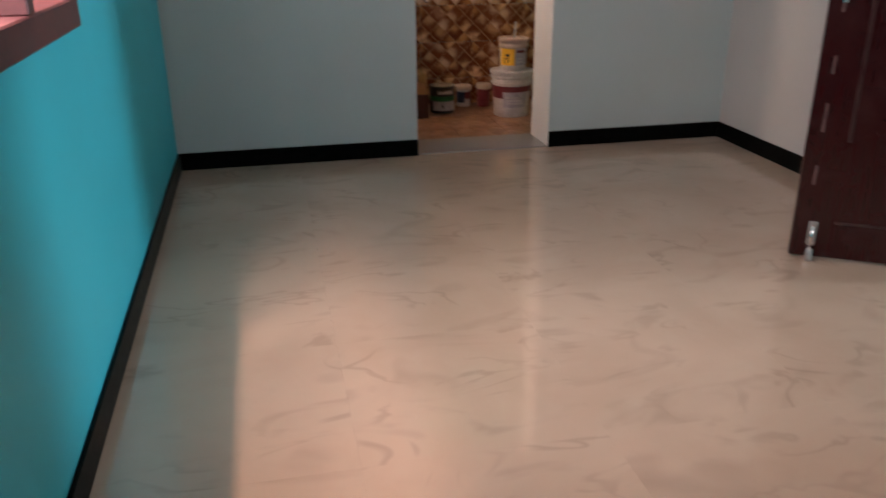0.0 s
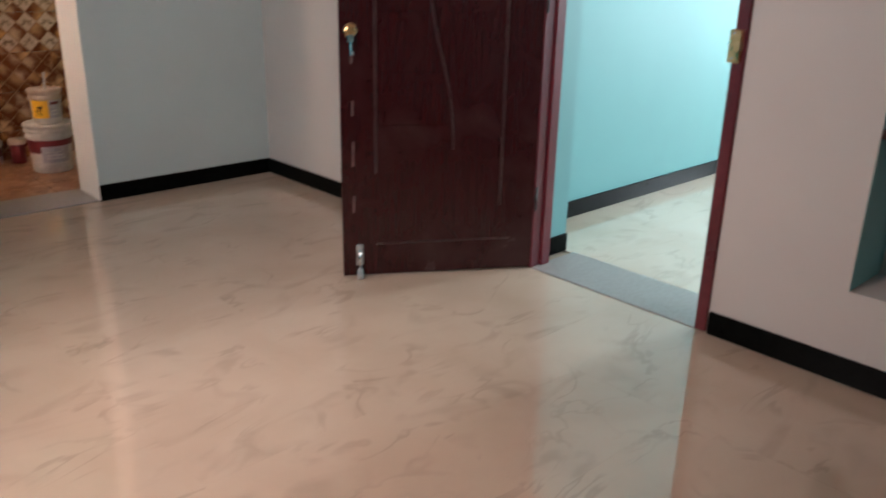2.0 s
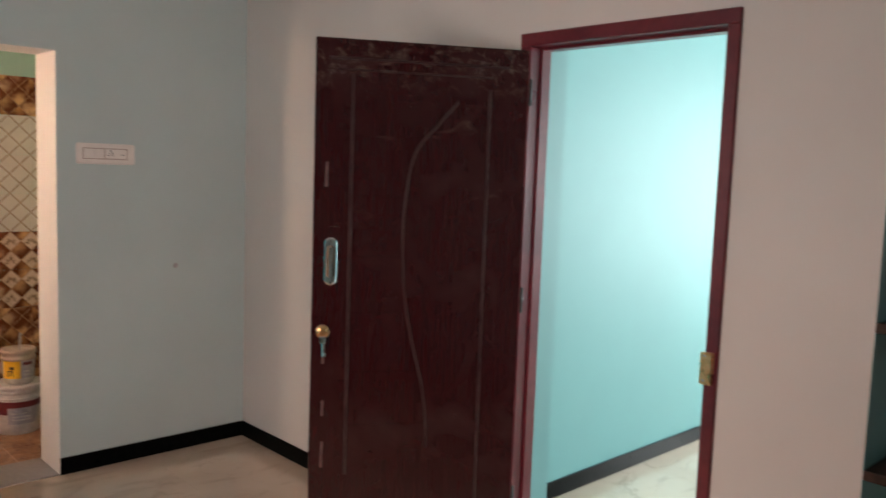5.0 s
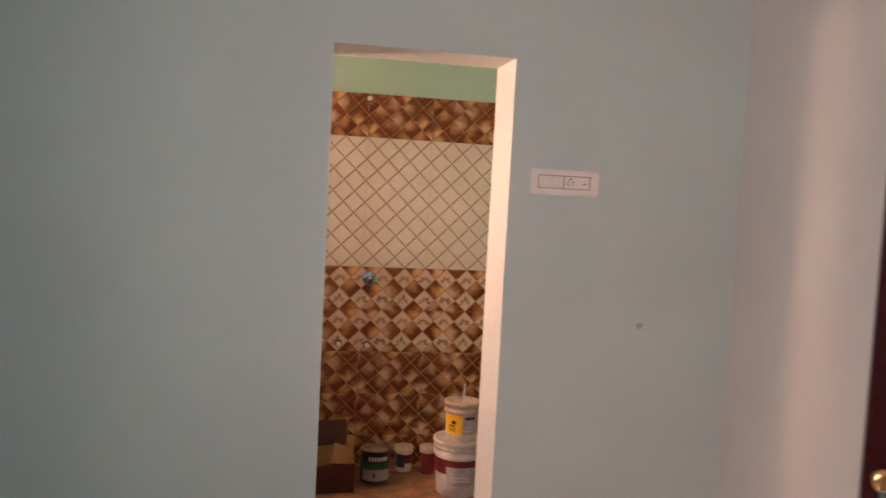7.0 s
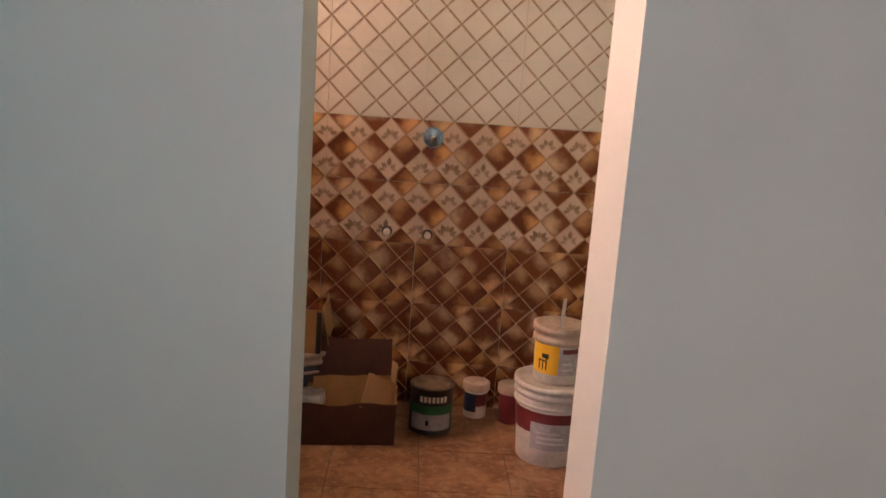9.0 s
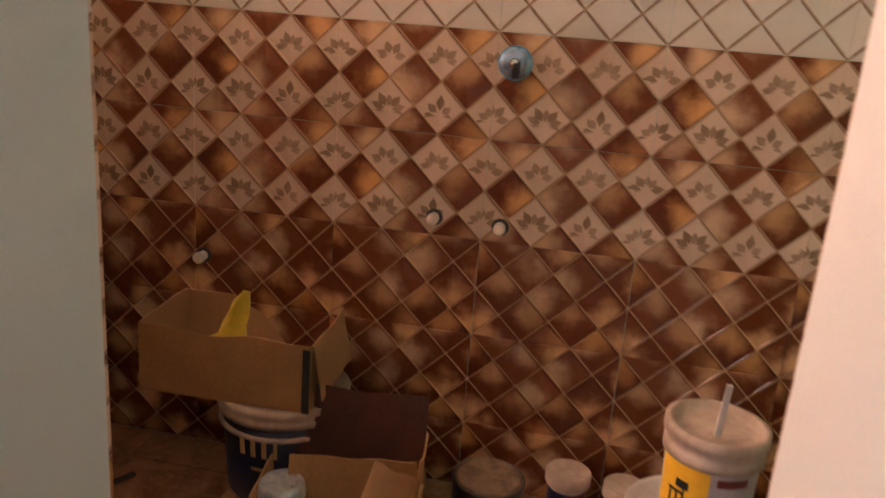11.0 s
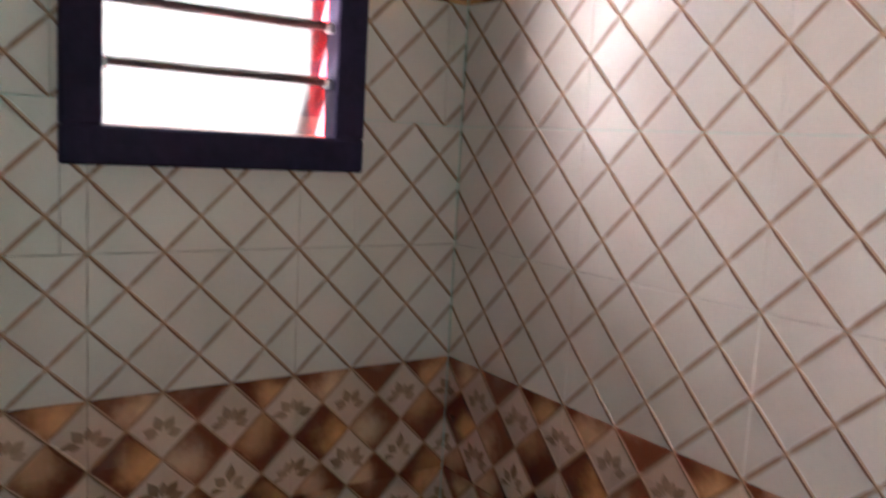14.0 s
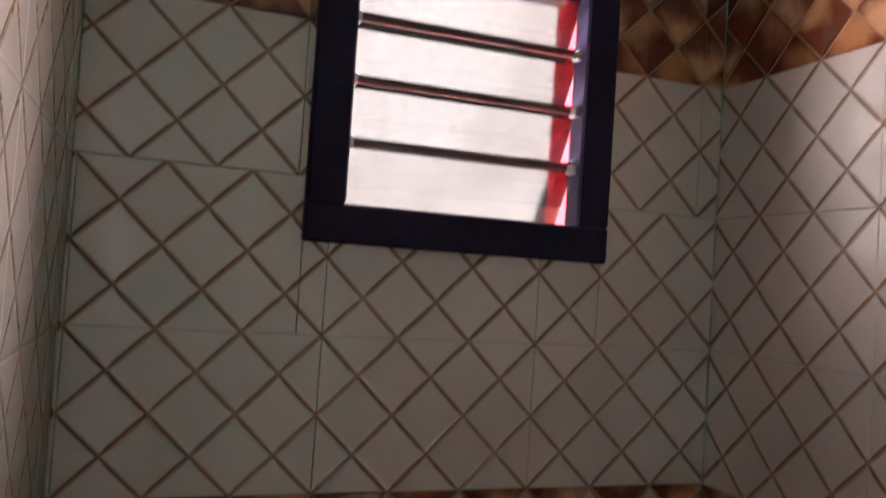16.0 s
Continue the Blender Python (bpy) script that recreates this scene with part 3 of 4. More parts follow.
def door_leaf():
    hinge, free = Vector((1.02, -2.124)), Vector((0.335, -1.707))
    ang = math.degrees(math.atan2(hinge.y - free.y, hinge.x - free.x))
    # local x runs from the free edge to the hinge, -y is the face towards the room
    o = thing("door_1", "dark maroon panelled wooden door standing wide open", "door", pose(free.x, free.y, 0.012, 0, 0, ang))
    part("leaf", box(0, 0, 0, LW, LT, LH, 0.003), M_DOOR, o)
    part("bead", ribbon([(0.135, 0.43), (0.135, 1.93)], 0.016, 0.005), M_BEAD, o)
    part("bead", ribbon([(0.65, 0.28), (0.65, 1.9)], 0.016, 0.005), M_BEAD, o)
    part("bead", ribbon([(0.05, 1.985), (0.72, 1.985)], 0.012, 0.004), M_BEAD, o)
    part("bead", ribbon([(0.08, 1.945), (0.66, 1.945)], 0.01, 0.003), M_BEAD, o)
    part("bead", ribbon([(0.135, 0.135), (0.7, 0.135)], 0.012, 0.003), M_BEAD, o)
    keys = [(0.53, 1.85), (0.455, 1.76), (0.37, 1.65), (0.338, 1.46), (0.335, 1.27), (0.352, 1.08), (0.382, 0.93), (0.42, 0.78), (0.44, 0.65), (0.447, 0.5)]
    pts = []
    for i in range(len(keys) - 1):
        p0, p1, p2, p3 = (Vector(keys[max(0, min(len(keys) - 1, i + k))]) for k in (-1, 0, 1, 2))
        for s in range(5):
            t = s / 5
            v = 0.5 * (2 * p1 + (p2 - p0) * t + (2 * p0 - 5 * p1 + 4 * p2 - p3) * t * t + (3 * p1 - p0 - 3 * p2 + p3) * t ** 3)
            pts.append((v.x, v.y))
    part("curved_bead", ribbon(pts, 0.014, 0.005), M_BEAD, o)
    for z, x1 in ((1.71, 0.42), (1.49, 0.345), (1.265, 0.335), (1.05, 0.36), (0.825, 0.41), (0.62, 0.44)):
        part("bead", ribbon([(0.143, z), (x1 - 0.008, z)], 0.008, 0.0025), M_DOOR, o)
    def stadium(w, h, d, n=10):
        """Upright plate with round ends on the face at y = 0, towards -y."""
        bm = bmesh.new()
        r = w / 2
        loop = [(r * math.cos(math.pi * i / n), h / 2 - r + r * math.sin(math.pi * i / n)) for i in range(n + 1)]
        loop += [(-x, -z) for x, z in loop]
        rings = [[bm.verts.new((x * k, y, z * (1 - (1 - k) * w / h))) for x, z in loop] for k, y in ((1, 0.001), (1, -d * 0.6), (0.86, -d))]
        for p, q in zip(rings, rings[1:]):
            for i in range(len(loop)):
                bm.faces.new((p[i], p[(i + 1) % len(loop)], q[(i + 1) % len(loop)], q[i]))
        bm.faces.new(rings[0])
        bm.faces.new(rings[-1][::-1])
        return bm

    hd = part("handle", stadium(0.048, 0.178, 0.007), M_CHROME, o, "chrome pull handle plate", False, pose(0.066, 0, 1.245))
    part("recess", stadium(0.03, 0.12, 0.0015), M_DUST, hd, "dull inset of the pull handle", False, pose(0, -0.007, 0))
    bm = box(-0.008, -0.034, -0.058, 0.008, -0.02, 0.058, 0.006, seg=2)
    for z in (-0.056, 0.042):
        box(-0.006, -0.022, z, 0.006, -0.005, z + 0.014, 0.003, bm=bm)
    part("grip", bm, M_CHROME, hd)
    for z in (-0.076, 0.076):
        part("screw", lathe([(0.0045, 0), (0.0045, 0.002)], 12), M_STEEL, hd, m=pose(0, -0.0068, z, 90, 0, 0))
    lk = part("lock", lathe([(0.0, 0), (0.026, 0), (0.026, 0.006), (0.018, 0.012), (0.0, 0.012)], 28), M_BRASS, o, "round brass lock", True, pose(0.042, 0, 0.982, 90, 0, 0))
    bm = lathe([(0.004, -0.06), (0.004, -0.01)], 10)
    box(-0.011, -0.002, -0.012, 0.011, 0.002, 0.016, 0.004, bm=bm)
    box(-0.001, -0.0015, -0.06, 0.012, 0.0015, -0.046, 0.001, bm=bm)
    part("key", bm, M_CHROME, lk, "steel key hanging in the lock", False, Matrix.Rotation(radians(-90), 4, "X") @ pose(0, -0.022, -0.03))
    st = part("door_stop", box(0.052, -0.006, 0.045, 0.082, 0.001, 0.135, 0.004), M_STEEL, o, "steel foot bolt")
    part("rod", lathe([(0.006, 0.03), (0.006, 0.12)], 12), M_CHROME, st, "", True, pose(0.067, -0.013, 0))
    part("foot", lathe([(0.0, -0.01), (0.013, -0.01), (0.014, 0.0), (0.011, 0.03), (0.006, 0.035)], 16), M_STEEL, st, "", True, pose(0.067, -0.013, 0))
    for z in (0.25, 1.05, 1.85):
        part("hinge", lathe([(0.008, 0), (0.008, 0.1)], 12), M_DARK, o, "dark steel hinge", True, pose(LW + 0.008, 0.004, z))
    for z, h in ((1.52, 0.09), (0.86, 0.07), (0.66, 0.06), (0.46, 0.1), (0.27, 0.07)):
        part("filler_patch", ribbon([(0.045, z), (0.047, z + h)], 0.017, 0.0006), M_PUTTY, o, "pale filler smear")
    return o


M_PUTTY = plain("grey_brown_filler", (0.05, 0.025, 0.025), (0.11, 0.06, 0.055), 0.6, 40)
door_leaf()

for z in (0.8, 1.218, 1.638):
    solid("wall_shelf", box(EX - 0.006, NY0 + 0.001, z - 0.015, EX + ND - 0.001, NY1 - 0.001, z + 0.015, 0.003), M_SHELF,
          "dark brown polished granite shelf in the wall recess", "shelf", "", group="shelves in the recess")


def switchboard():
    x0, x1, z0, z1 = 0.088, 0.382, 1.573, 1.678
    o = thing("switchboard", "white plastic switchboard with socket on the aqua wall", "switchboard")
    part("plate", box(x0, -0.014, z0, x1, 0.0, z1, 0.006, seg=3), M_SWITCH, o)
    part("module_outline", boxes((x0 + 0.03, -0.0155, z0 + 0.026, x1 - 0.04, -0.013, z0 + 0.029), (x0 + 0.03, -0.0155, z1 - 0.027, x1 - 0.04, -0.013, z1 - 0.024), (x0 + 0.03, -0.0155, z0 + 0.026, x0 + 0.033, -0.013, z1 - 0.024),
                               (x1 - 0.043, -0.0155, z0 + 0.026, x1 - 0.04, -0.013, z1 - 0.024), (x0 + 0.138, -0.0155, z0 + 0.026, x0 + 0.141, -0.013, z1 - 0.024)), M_OUTLINE, o, "brown thin module outline")
    for k in range(2):
        part("switch", box(x0 + 0.036 + k * 0.051, -0.019, z0 + 0.031, x0 + 0.084 + k * 0.051, -0.013, z1 - 0.031, 0.002), M_SWITCH, o)
    s = part("socket", box(x0 + 0.144, -0.017, z0 + 0.031, x1 - 0.046, -0.013, z1 - 0.031, 0.001), M_SWITCH, o)
    for dx, dz, r in ((0.168, 0.068, 0.0045), (0.159, 0.057, 0.003), (0.177, 0.057, 0.003), (0.157, 0.046, 0.003), (0.178, 0.046, 0.003)):
        part("socket_hole", lathe([(r, 0), (r, 0.0008)], 12), M_DARK, s, m=pose(x0 + dx, -0.0172, z0 + dz, 90, 0, 0))
    part("indicator", box(x0 + 0.222, -0.0185, z0 + 0.048, x0 + 0.236, -0.017, z0 + 0.051, 0.0005), M_DARK, s)
    return o


switchboard()
solid("wall_plug", lathe([(0.0, 0), (0.014, 0), (0.012, 0.001), (0.006, 0.002), (0.0, 0.002)], 14), M_LGREY, "small grey filled plug hole in the wall", "wall plug", "", True, pose(0.611, 0, 1.036, 90, 0, 0))


def bedroom_window():
    o = thing("window_1", "brown wooden window frame with red painted outer reveal", "window", kind="structure")
    x0, x1 = WX - 0.07, WX + 0.03
    f = 0.07
    part("sill", box(x0, WY0, WZ0 - 0.0, x1, WY1, WZ0 + f, 0.004), M_WOODSILL, o)
    part("head", box(x0, WY0, WZ1 - f, x1, WY1, WZ1, 0.004), M_WOODSILL, o)
    for y in (WY0, WY1 - f):
        part("jamb", box(x0, y, WZ0 + f, x1, y + f, WZ1 - f, 0.004), M_WOODSILL, o)
    for k in (1, 2):
        y = WY0 + (WY1 - WY0) * k / 3
        part("mullion", box(x0, y - 0.025, WZ0 + f, x1, y + 0.025, WZ1 - f, 0.003), M_WOODSILL, o)
    part("ledge", box(wo - 0.05, WY0 + 0.001, WZ0 + 0.001, x0, WY1 - 0.001, WZ0 + 0.045, 0.003), M_STICK, o, "bare plastered outer ledge")
    return o


bedroom_window()


# ---- bathroom ----
def bath_window():
    o = thing("window_2", "dark wooden window frame with frosted glass louvres", "window", kind="structure")
    x0, x1, f = BX0 - 0.03, BX0 + 0.02, 0.061
    part("frame_rail", box(x0, VY0, VZ0, x1, VY1, VZ0 + f, 0.004), M_WINFRAME, o)
    part("frame_rail", box(x0, VY0, VZ1 - f, x1, VY1, VZ1, 0.004), M_WINFRAME, o)
    part("frame_stile", box(x0, VY0, VZ0 + f, x1, VY0 + f, VZ1 - f, 0.004), M_WINFRAME, o)
    part("frame_stile", box(x0, VY1 - f, VZ0 + f, x1, VY1, VZ1 - f, 0.004), M_WINFRAME, o)
    z0, z1 = VZ0 + f, VZ1 - f
    # two added blockers: they hide the lamp below and beside the panes
    part("sill", box(BX0 - 0.1, VY0 + 0.003, VZ0 + 0.003, x0 - 0.001, VY1 - 0.003, z0 + 0.003, 0.002), M_OUT, o, "block added behind the frame to stop lamp glints under the louvres")
    part("glint_block", box(BX0 - 0.085, VY0 + 0.003, z0 + 0.004, x0 - 0.001, VY0 + f - 0.007, z1, 0.002), M_WINFRAME, o, "dark plate added to block lamp glints beside the louvres")
    step = (z1 - z0) / 4
    for k in range(4):
        bm = box(-0.0025, VY0 + f - 0.006, 0.0, 0.0025, VY1 - f + 0.006, math.hypot(step, 0.06) * 1.07, 0.0008)
        pane = part("louvre_pane", bm, M_GLASS, o, "dusty frosted glass louvre", False, pose(BX0 - 0.076, 0, z0 + step * k + 0.003, 0, math.degrees(math.atan2(0.06, step)), 0))
        pane.visible_shadow = False
    for k in range(1, 4):
        part("louvre_rail", box(BX0 - 0.02, VY0 + f, z0 + step * k - 0.004, BX0 - 0.012, VY1 - f, z0 + step * k + 0.004, 0.001), M_WOODSILL, o, "thin dark louvre edge")
        for y in (VY0 + f - 0.003, VY1 - f - 0.009):
            part("louvre_clip", box(BX0 - 0.02, y, z0 + step * k - 0.01, BX0 + 0.004, y + 0.012, z0 + step * k + 0.006, 0.002), M_STEEL, o, "small steel louvre clip")
    return o


bath_window()


def valve():
    o = thing("shower_valve", "chrome concealed shower valve on the tiled wall", "valve", pose(-0.408, BY1, 1.06, 90, 0, 0))
    part("plate", lathe([(0.0, 0), (0.037, 0), (0.037, 0.006), (0.034, 0.01), (0.0, 0.01)], 36), M_FILM, o, "chrome plate under blue film", True)
    part("spindle", lathe([(0.012, 0.01), (0.012, 0.035), (0.009, 0.04)], 20), M_CHROME, o, "", True)
    part("tape", lathe([(0.0385, 0.001), (0.0385, 0.007)], 36), M_BLUECAP, o, "blue protective film", True)
    part("lever", box(-0.004, -0.03, 0.03, 0.014, 0.006, 0.04, 0.003), M_DARK, o, "dark slotted lever")


valve()
for x, z, l in ((-0.406, 0.682, 0.03), (-0.565, 0.687, 0.03), (-1.155, 0.514, 0.035), (-0.453, 2.06, 0.03)):
    o = thing("pipe_stub", "capped cream water pipe end in a rough hole in the tile", "pipe", pose(x, BY1, z, 90, 0, 0), "pipe stubs on the back wall")
    part("hole", lathe([(0.0, 0), (0.021, 0.0), (0.02, 0.0012), (0.0, 0.0012)], 14), M_DARK, o, "dark hole in the tile")
    part("pipe", lathe([(0.012, 0.0), (0.012, l), (0.009, l + 0.003), (0.0, l + 0.002)], 20), M_PIPE, o, "", True)
    part("cap", lathe([(0.0142, l - 0.012), (0.0142, l - 0.002), (0.0125, l - 0.001)], 20), M_PLASTIC, o, "", True)


K = 0.94                        # the loose things' own scale


def stand(x, y, z, rx=0, ry=0, rz=0):
    """Place for a loose thing in the bathroom, from the bath floor up."""
    return pose(-0.037 + 0.945 * x, 0.93 * y, -0.018 + K * (z + 0.018), rx, ry, rz) @ Matrix.Scale(K, 4)


def panel(l, h, bow, wave, seed, lean=0.0, t=0.004, n=14):
    """Cardboard panel along x, bowed out to -y, with an uneven top edge."""
    bm = bmesh.new()
    rows = []
    for i in range(n + 1):
        u = i / n
        x = (u - 0.5) * l
        top = h + wave * noise.noise(Vector((u * 3.1, seed, 0.3)))
        col = []
        for k in range(4):
            v = k / 3
            y = -bow * math.sin(math.pi * u) * v ** 1.5 - lean * v * v + 0.5 * wave * v * noise.noise(Vector((u * 2.3, v * 1.5, seed + 5.0)))
            col.append((x, y, top * v))
        ring = [bm.verts.new(p) for p in col] + [bm.verts.new((p[0], p[1] + t, p[2])) for p in reversed(col)]
        rows.append(ring)
    for a, b in zip(rows, rows[1:]):
        for k in range(8):
            bm.faces.new((a[k], a[(k + 1) % 8], b[(k + 1) % 8], b[k]))
    bm.faces.new(rows[0])
    bm.faces.new(rows[-1][::-1])
    return bm


def carton(w, d, h, mat, inside, o, wall=0.004, bow=0.006, wave=0.012):
    """Open carton with real walls, local origin at the middle of its base."""
    x, y = w / 2, d / 2
    part("base", box(-x, -y, 0, x, y, wall), mat, o)
    for k, (l, m) in enumerate(((w, pose(0, -y, wall)), (w, pose(0, y, wall, 0, 0, 180)), (d - 2 * wall, pose(-x, 0, wall, 0, 0, -90)), (d - 2 * wall, pose(x, 0, wall, 0, 0, 90)))):
        p = part("side_panel", panel(l, h - wall, bow, wave, k * 3.7 + w), mat, o, "", False, m)
        p.data.materials.append(inside)
        for f in p.data.polygons:
            f.material_index = 1 if f.normal.y > 0.5 or f.normal.z > 0.6 else 0


def flap(w, l, m, mat, o, label=""):
    part("flap", panel(w, l, 0.008, 0.012, w * 9 + l), mat, o, label, False, m)


UB = stand(-1.005, 1.3, 0.27, 0, 0, 1.5)
top_box = thing("cardboard_box", "open brown cardboard box standing on a blue bucket", "box", UB)
carton(0.44, 0.27, 0.178, M_CARD, M_CARDIN, top_box)
flap(0.25, 0.14, pose(0.222, 0.0, 0.172, 168, 0, 90), M_CARDIN, top_box, "side flap splayed outward")
part("tape", box(0.201, -0.1372, 0.0, 0.2195, -0.1358, 0.168), M_DARK, top_box, "dark tape down the corner")


def film_bag():
    """Crumpled upright piece of film."""
    bm = bmesh.new()
    rows = []
    for i in range(9):
        t = i / 8
        w = 0.055 * (1 - t) ** 0.7 * (1 + 0.25 * math.sin(7 * t)) + 0.008
        ring = []
        for k in range(12):
            a = 2 * math.pi * k / 12
            r = 1 + 0.75 * noise.noise(Vector((math.cos(a) * 1.9, math.sin(a) * 1.9, t * 7)))
            ring.append(bm.verts.new((w * r * math.cos(a) + 0.05 * t, 0.45 * w * r * math.sin(a), 0.17 * t)))
        rows.append(ring)
    for a, b in zip(rows, rows[1:]):
        for k in range(12):
            bm.faces.new((a[k], a[(k + 1) % 12], b[(k + 1) % 12], b[k]))
    bm.faces.new(rows[0][::-1])
    bm.faces.new(rows[-1])
    return bm


solid("plastic_wrapper", film_bag(), M_YELLOW, "crumpled yellow plastic wrapper standing in the cardboard box", "wrapper", "", True, stand(-1.075, 1.28, 0.277, 0, 6, 10) @ Matrix.Diagonal((1.05, 1, 1.45, 1)))
solid("tape_roll", lathe([(0.022, 0), (0.04, 0), (0.042, 0.004), (0.042, 0.042), (0.04, 0.046), (0.022, 0.046)], 28), M_PLASTIC, "white roll lying in the cardboard box", "roll", "", True, stand(-0.9, 1.31, 0.315, 62, 0, 25))
solid("paper_scrap", box(-0.06, -0.04, 0, 0.06, 0.04, 0.03, 0.012, seg=2), M_STICK, "crumpled brown paper in the cardboard box", "paper", "", True, stand(-0.97, 1.34, 0.273, 0, 0, 30))


def pail(name, label, category, m, r0, r1, h, body, lidmat, ridge=True):
    o = thing(name, label, category, m)
    part("body", lathe([(r0 - 0.006, 0), (r0, 0.006), (r1, h - 0.03)], 44), body, o, "", True)
    prof = [(r1, h - 0.05), (r1 + 0.007, h - 0.05), (r1 + 0.007, h - 0.035), (r1 + 0.003, h - 0.033), (r1 + 0.003, h - 0.02), (r1 + 0.01, h - 0.018), (r1 + 0.01, h), (r1 - 0.004, h + 0.001), (r1 - 0.008, h - 0.006), (r1 * 0.6, h - 0.004), (0.0, h - 0.004)]
    part("lid", lathe(prof, 44), lidmat, o, "", True)
    if ridge:
        part("rim_ridge", lathe([(r1 - 0.001, h - 0.085), (r1 + 0.006, h - 0.084), (r1 + 0.006, h - 0.076), (r1 - 0.001, h - 0.075)], 44), lidmat, o, "", True)
    return o


blue = pail("paint_bucket", "dark blue paint bucket with a pale lid and gold print", "bucket", stand(-0.9, 1.315, -0.018), 0.142, 0.162, 0.286, M_BLUE, M_DUSTY)
for k, (a, z, wd, hh) in enumerate(((-112, 0.15, 9, 0.055), (-100, 0.15, 8, 0.05), (-89, 0.15, 8, 0.052), (-78, 0.15, 6, 0.05))):
    part("print_mark", band(0.1545, z, z + hh, a, a + wd * 0.55, r1=0.158), M_GOLD, blue, "gold print")
part("print_line", band(0.1515, 0.11, 0.118, -100, -78), M_GOLD, blue, "gold print")

big = pail("paint_bucket", "white plastic paint bucket with maroon and grey label", "bucket", stand(0.107, 0.985, -0.018), 0.118, 0.137, 0.31, M_PLASTIC, M_PLASTIC)
part("label_band", band(0.1315, 0.175, 0.213, -190, 10, r1=0.1335), M_LMAROON, big, "maroon label band")
part("label_panel", band(0.1235, 0.07, 0.19, -132, -52, r1=0.1315), M_LGREY, big, "grey printed label")
part("label_band", band(0.1275, 0.13, 0.19, -190, -132, r1=0.1315), M_LMAROON, big, "maroon label edge")
for k in range(4):
    part("print_line", band(0.1275, 0.095 + 0.02 * k, 0.101 + 0.02 * k, -120, -70 - 6 * k, 0.0022), M_PLASTIC, big, "pale print line")

can = pail("paint_can", "small white paint can with yellow and grey label", "paint can", stand(0.114, 0.985, 0.292) @ Matrix.Diagonal((1.02, 1.02, 1.25, 1)), 0.084, 0.089, 0.17, M_PLASTIC, M_DUSTY, False)
part("label_panel", band(0.0855, 0.03, 0.12, -172, -98, r1=0.0885), M_LYELLOW, can, "yellow label")
part("label_panel", band(0.0855, 0.03, 0.12, -98, 0, r1=0.0885), M_LGREY, can, "grey label")
part("print_mark", band(0.088, 0.097, 0.111, -90, -50, 0.002), M_LMAROON, can, "dark print bar")
for a0, a1, z0, z1 in ((-140, -122, 0.083, 0.098), (-150, -126, 0.072, 0.077), (-148, -145, 0.045, 0.072), (-138, -135, 0.045, 0.075), (-129, -126, 0.045, 0.095), (-170, -146, 0.112, 0.122)):
    part("print_mark", band(0.0868, z0 * 0.92, z1 * 0.92, a0, a1, 0.002), M_DARK, can, "dark print mark")
for k in range(3):
    part("print_line", band(0.0866, 0.045 + 0.018 * k, 0.051 + 0.018 * k, -88, -60 - 5 * k, 0.0018), M_PLASTIC, can, "pale print line")
solid("stirring_stick", box(-0.006, -0.003, 0, 0.006, 0.003, 0.112, 0.001), M_PLASTIC, "white stirring stick standing on the paint can", "stick", "", m=stand(0.105, 0.93, 0.502, 4, 2, 0))


def tin(name, label, m, r, h, body, lid):
    o = thing(name, label, "tin", m)
    part("body", lathe([(r - 0.002, 0), (r + 0.002, 0.001), (r + 0.002, 0.006), (r, 0.008), (r, h - 0.008), (r + 0.003, h - 0.006), (r + 0.003, h), (r - 0.003, h + 0.001), (r - 0.004, h - 0.008)], 40), body, o, "", True)
    part("lid", lathe([(0.0, h - 0.002), (r - 0.016, h - 0.002), (r - 0.014, h + 0.001), (r - 0.004, h + 0.001), (r - 0.003, h - 0.004)][::-1], 40), lid, o, "", True)
    return o


green = tin("adhesive_tin", "black and green adhesive tin with a dusty lid", stand(-0.335, 1.19, -0.018), 0.086, 0.188, M_TIN, M_DUST)
part("label_band", band(0.086, 0.085, 0.12, -200, 20), M_GREEN, green, "green label band")
part("label_panel", band(0.086, 0.02, 0.085, -150, -30), M_LGREY, green, "pale lower label")
for k in range(7):
    part("print_mark", band(0.0865, 0.135, 0.158, -122 + 11 * k, -115 + 11 * k), M_PLASTIC, green, "white print bar")
part("print_mark", band(0.0865, 0.04, 0.062, -104, -96, 0.002), M_DARK, green, "dark print mark")

jar = thing("paint_jar", "small paint jar with white screw lid", "jar", stand(-0.145, 1.345, -0.018))
part("body", lathe([(0.044, 0), (0.048, 0.004), (0.048, 0.11), (0.042, 0.118)], 32), M_PLASTIC, jar, "", True)
part("lid", lathe([(0.0, 0.118), (0.056, 0.118), (0.058, 0.122), (0.058, 0.148), (0.054, 0.152), (0.05, 0.15), (0.046, 0.145), (0.0, 0.145)], 36), M_DUSTY, jar, "", True)
part("label_band", band(0.048, 0.03, 0.108, -190, -90), M_BLUE, jar, "dark blue label")
part("label_band", band(0.048, 0.055, 0.108, -90, 10), M_LMAROON, jar, "red-brown label")

jar = thing("paint_jar", "small dusty paint jar half hidden behind the bucket", "jar", stand(-0.005, 1.3, -0.018))
part("body", lathe([(0.042, 0), (0.046, 0.004), (0.046, 0.12), (0.042, 0.128)], 32), M_LMAROON, jar, "", True)
part("lid", lathe([(0.0, 0.128), (0.052, 0.128), (0.055, 0.132), (0.055, 0.16), (0.051, 0.164), (0.047, 0.16), (0.0, 0.158)], 36), M_DUSTY, jar, "", True)

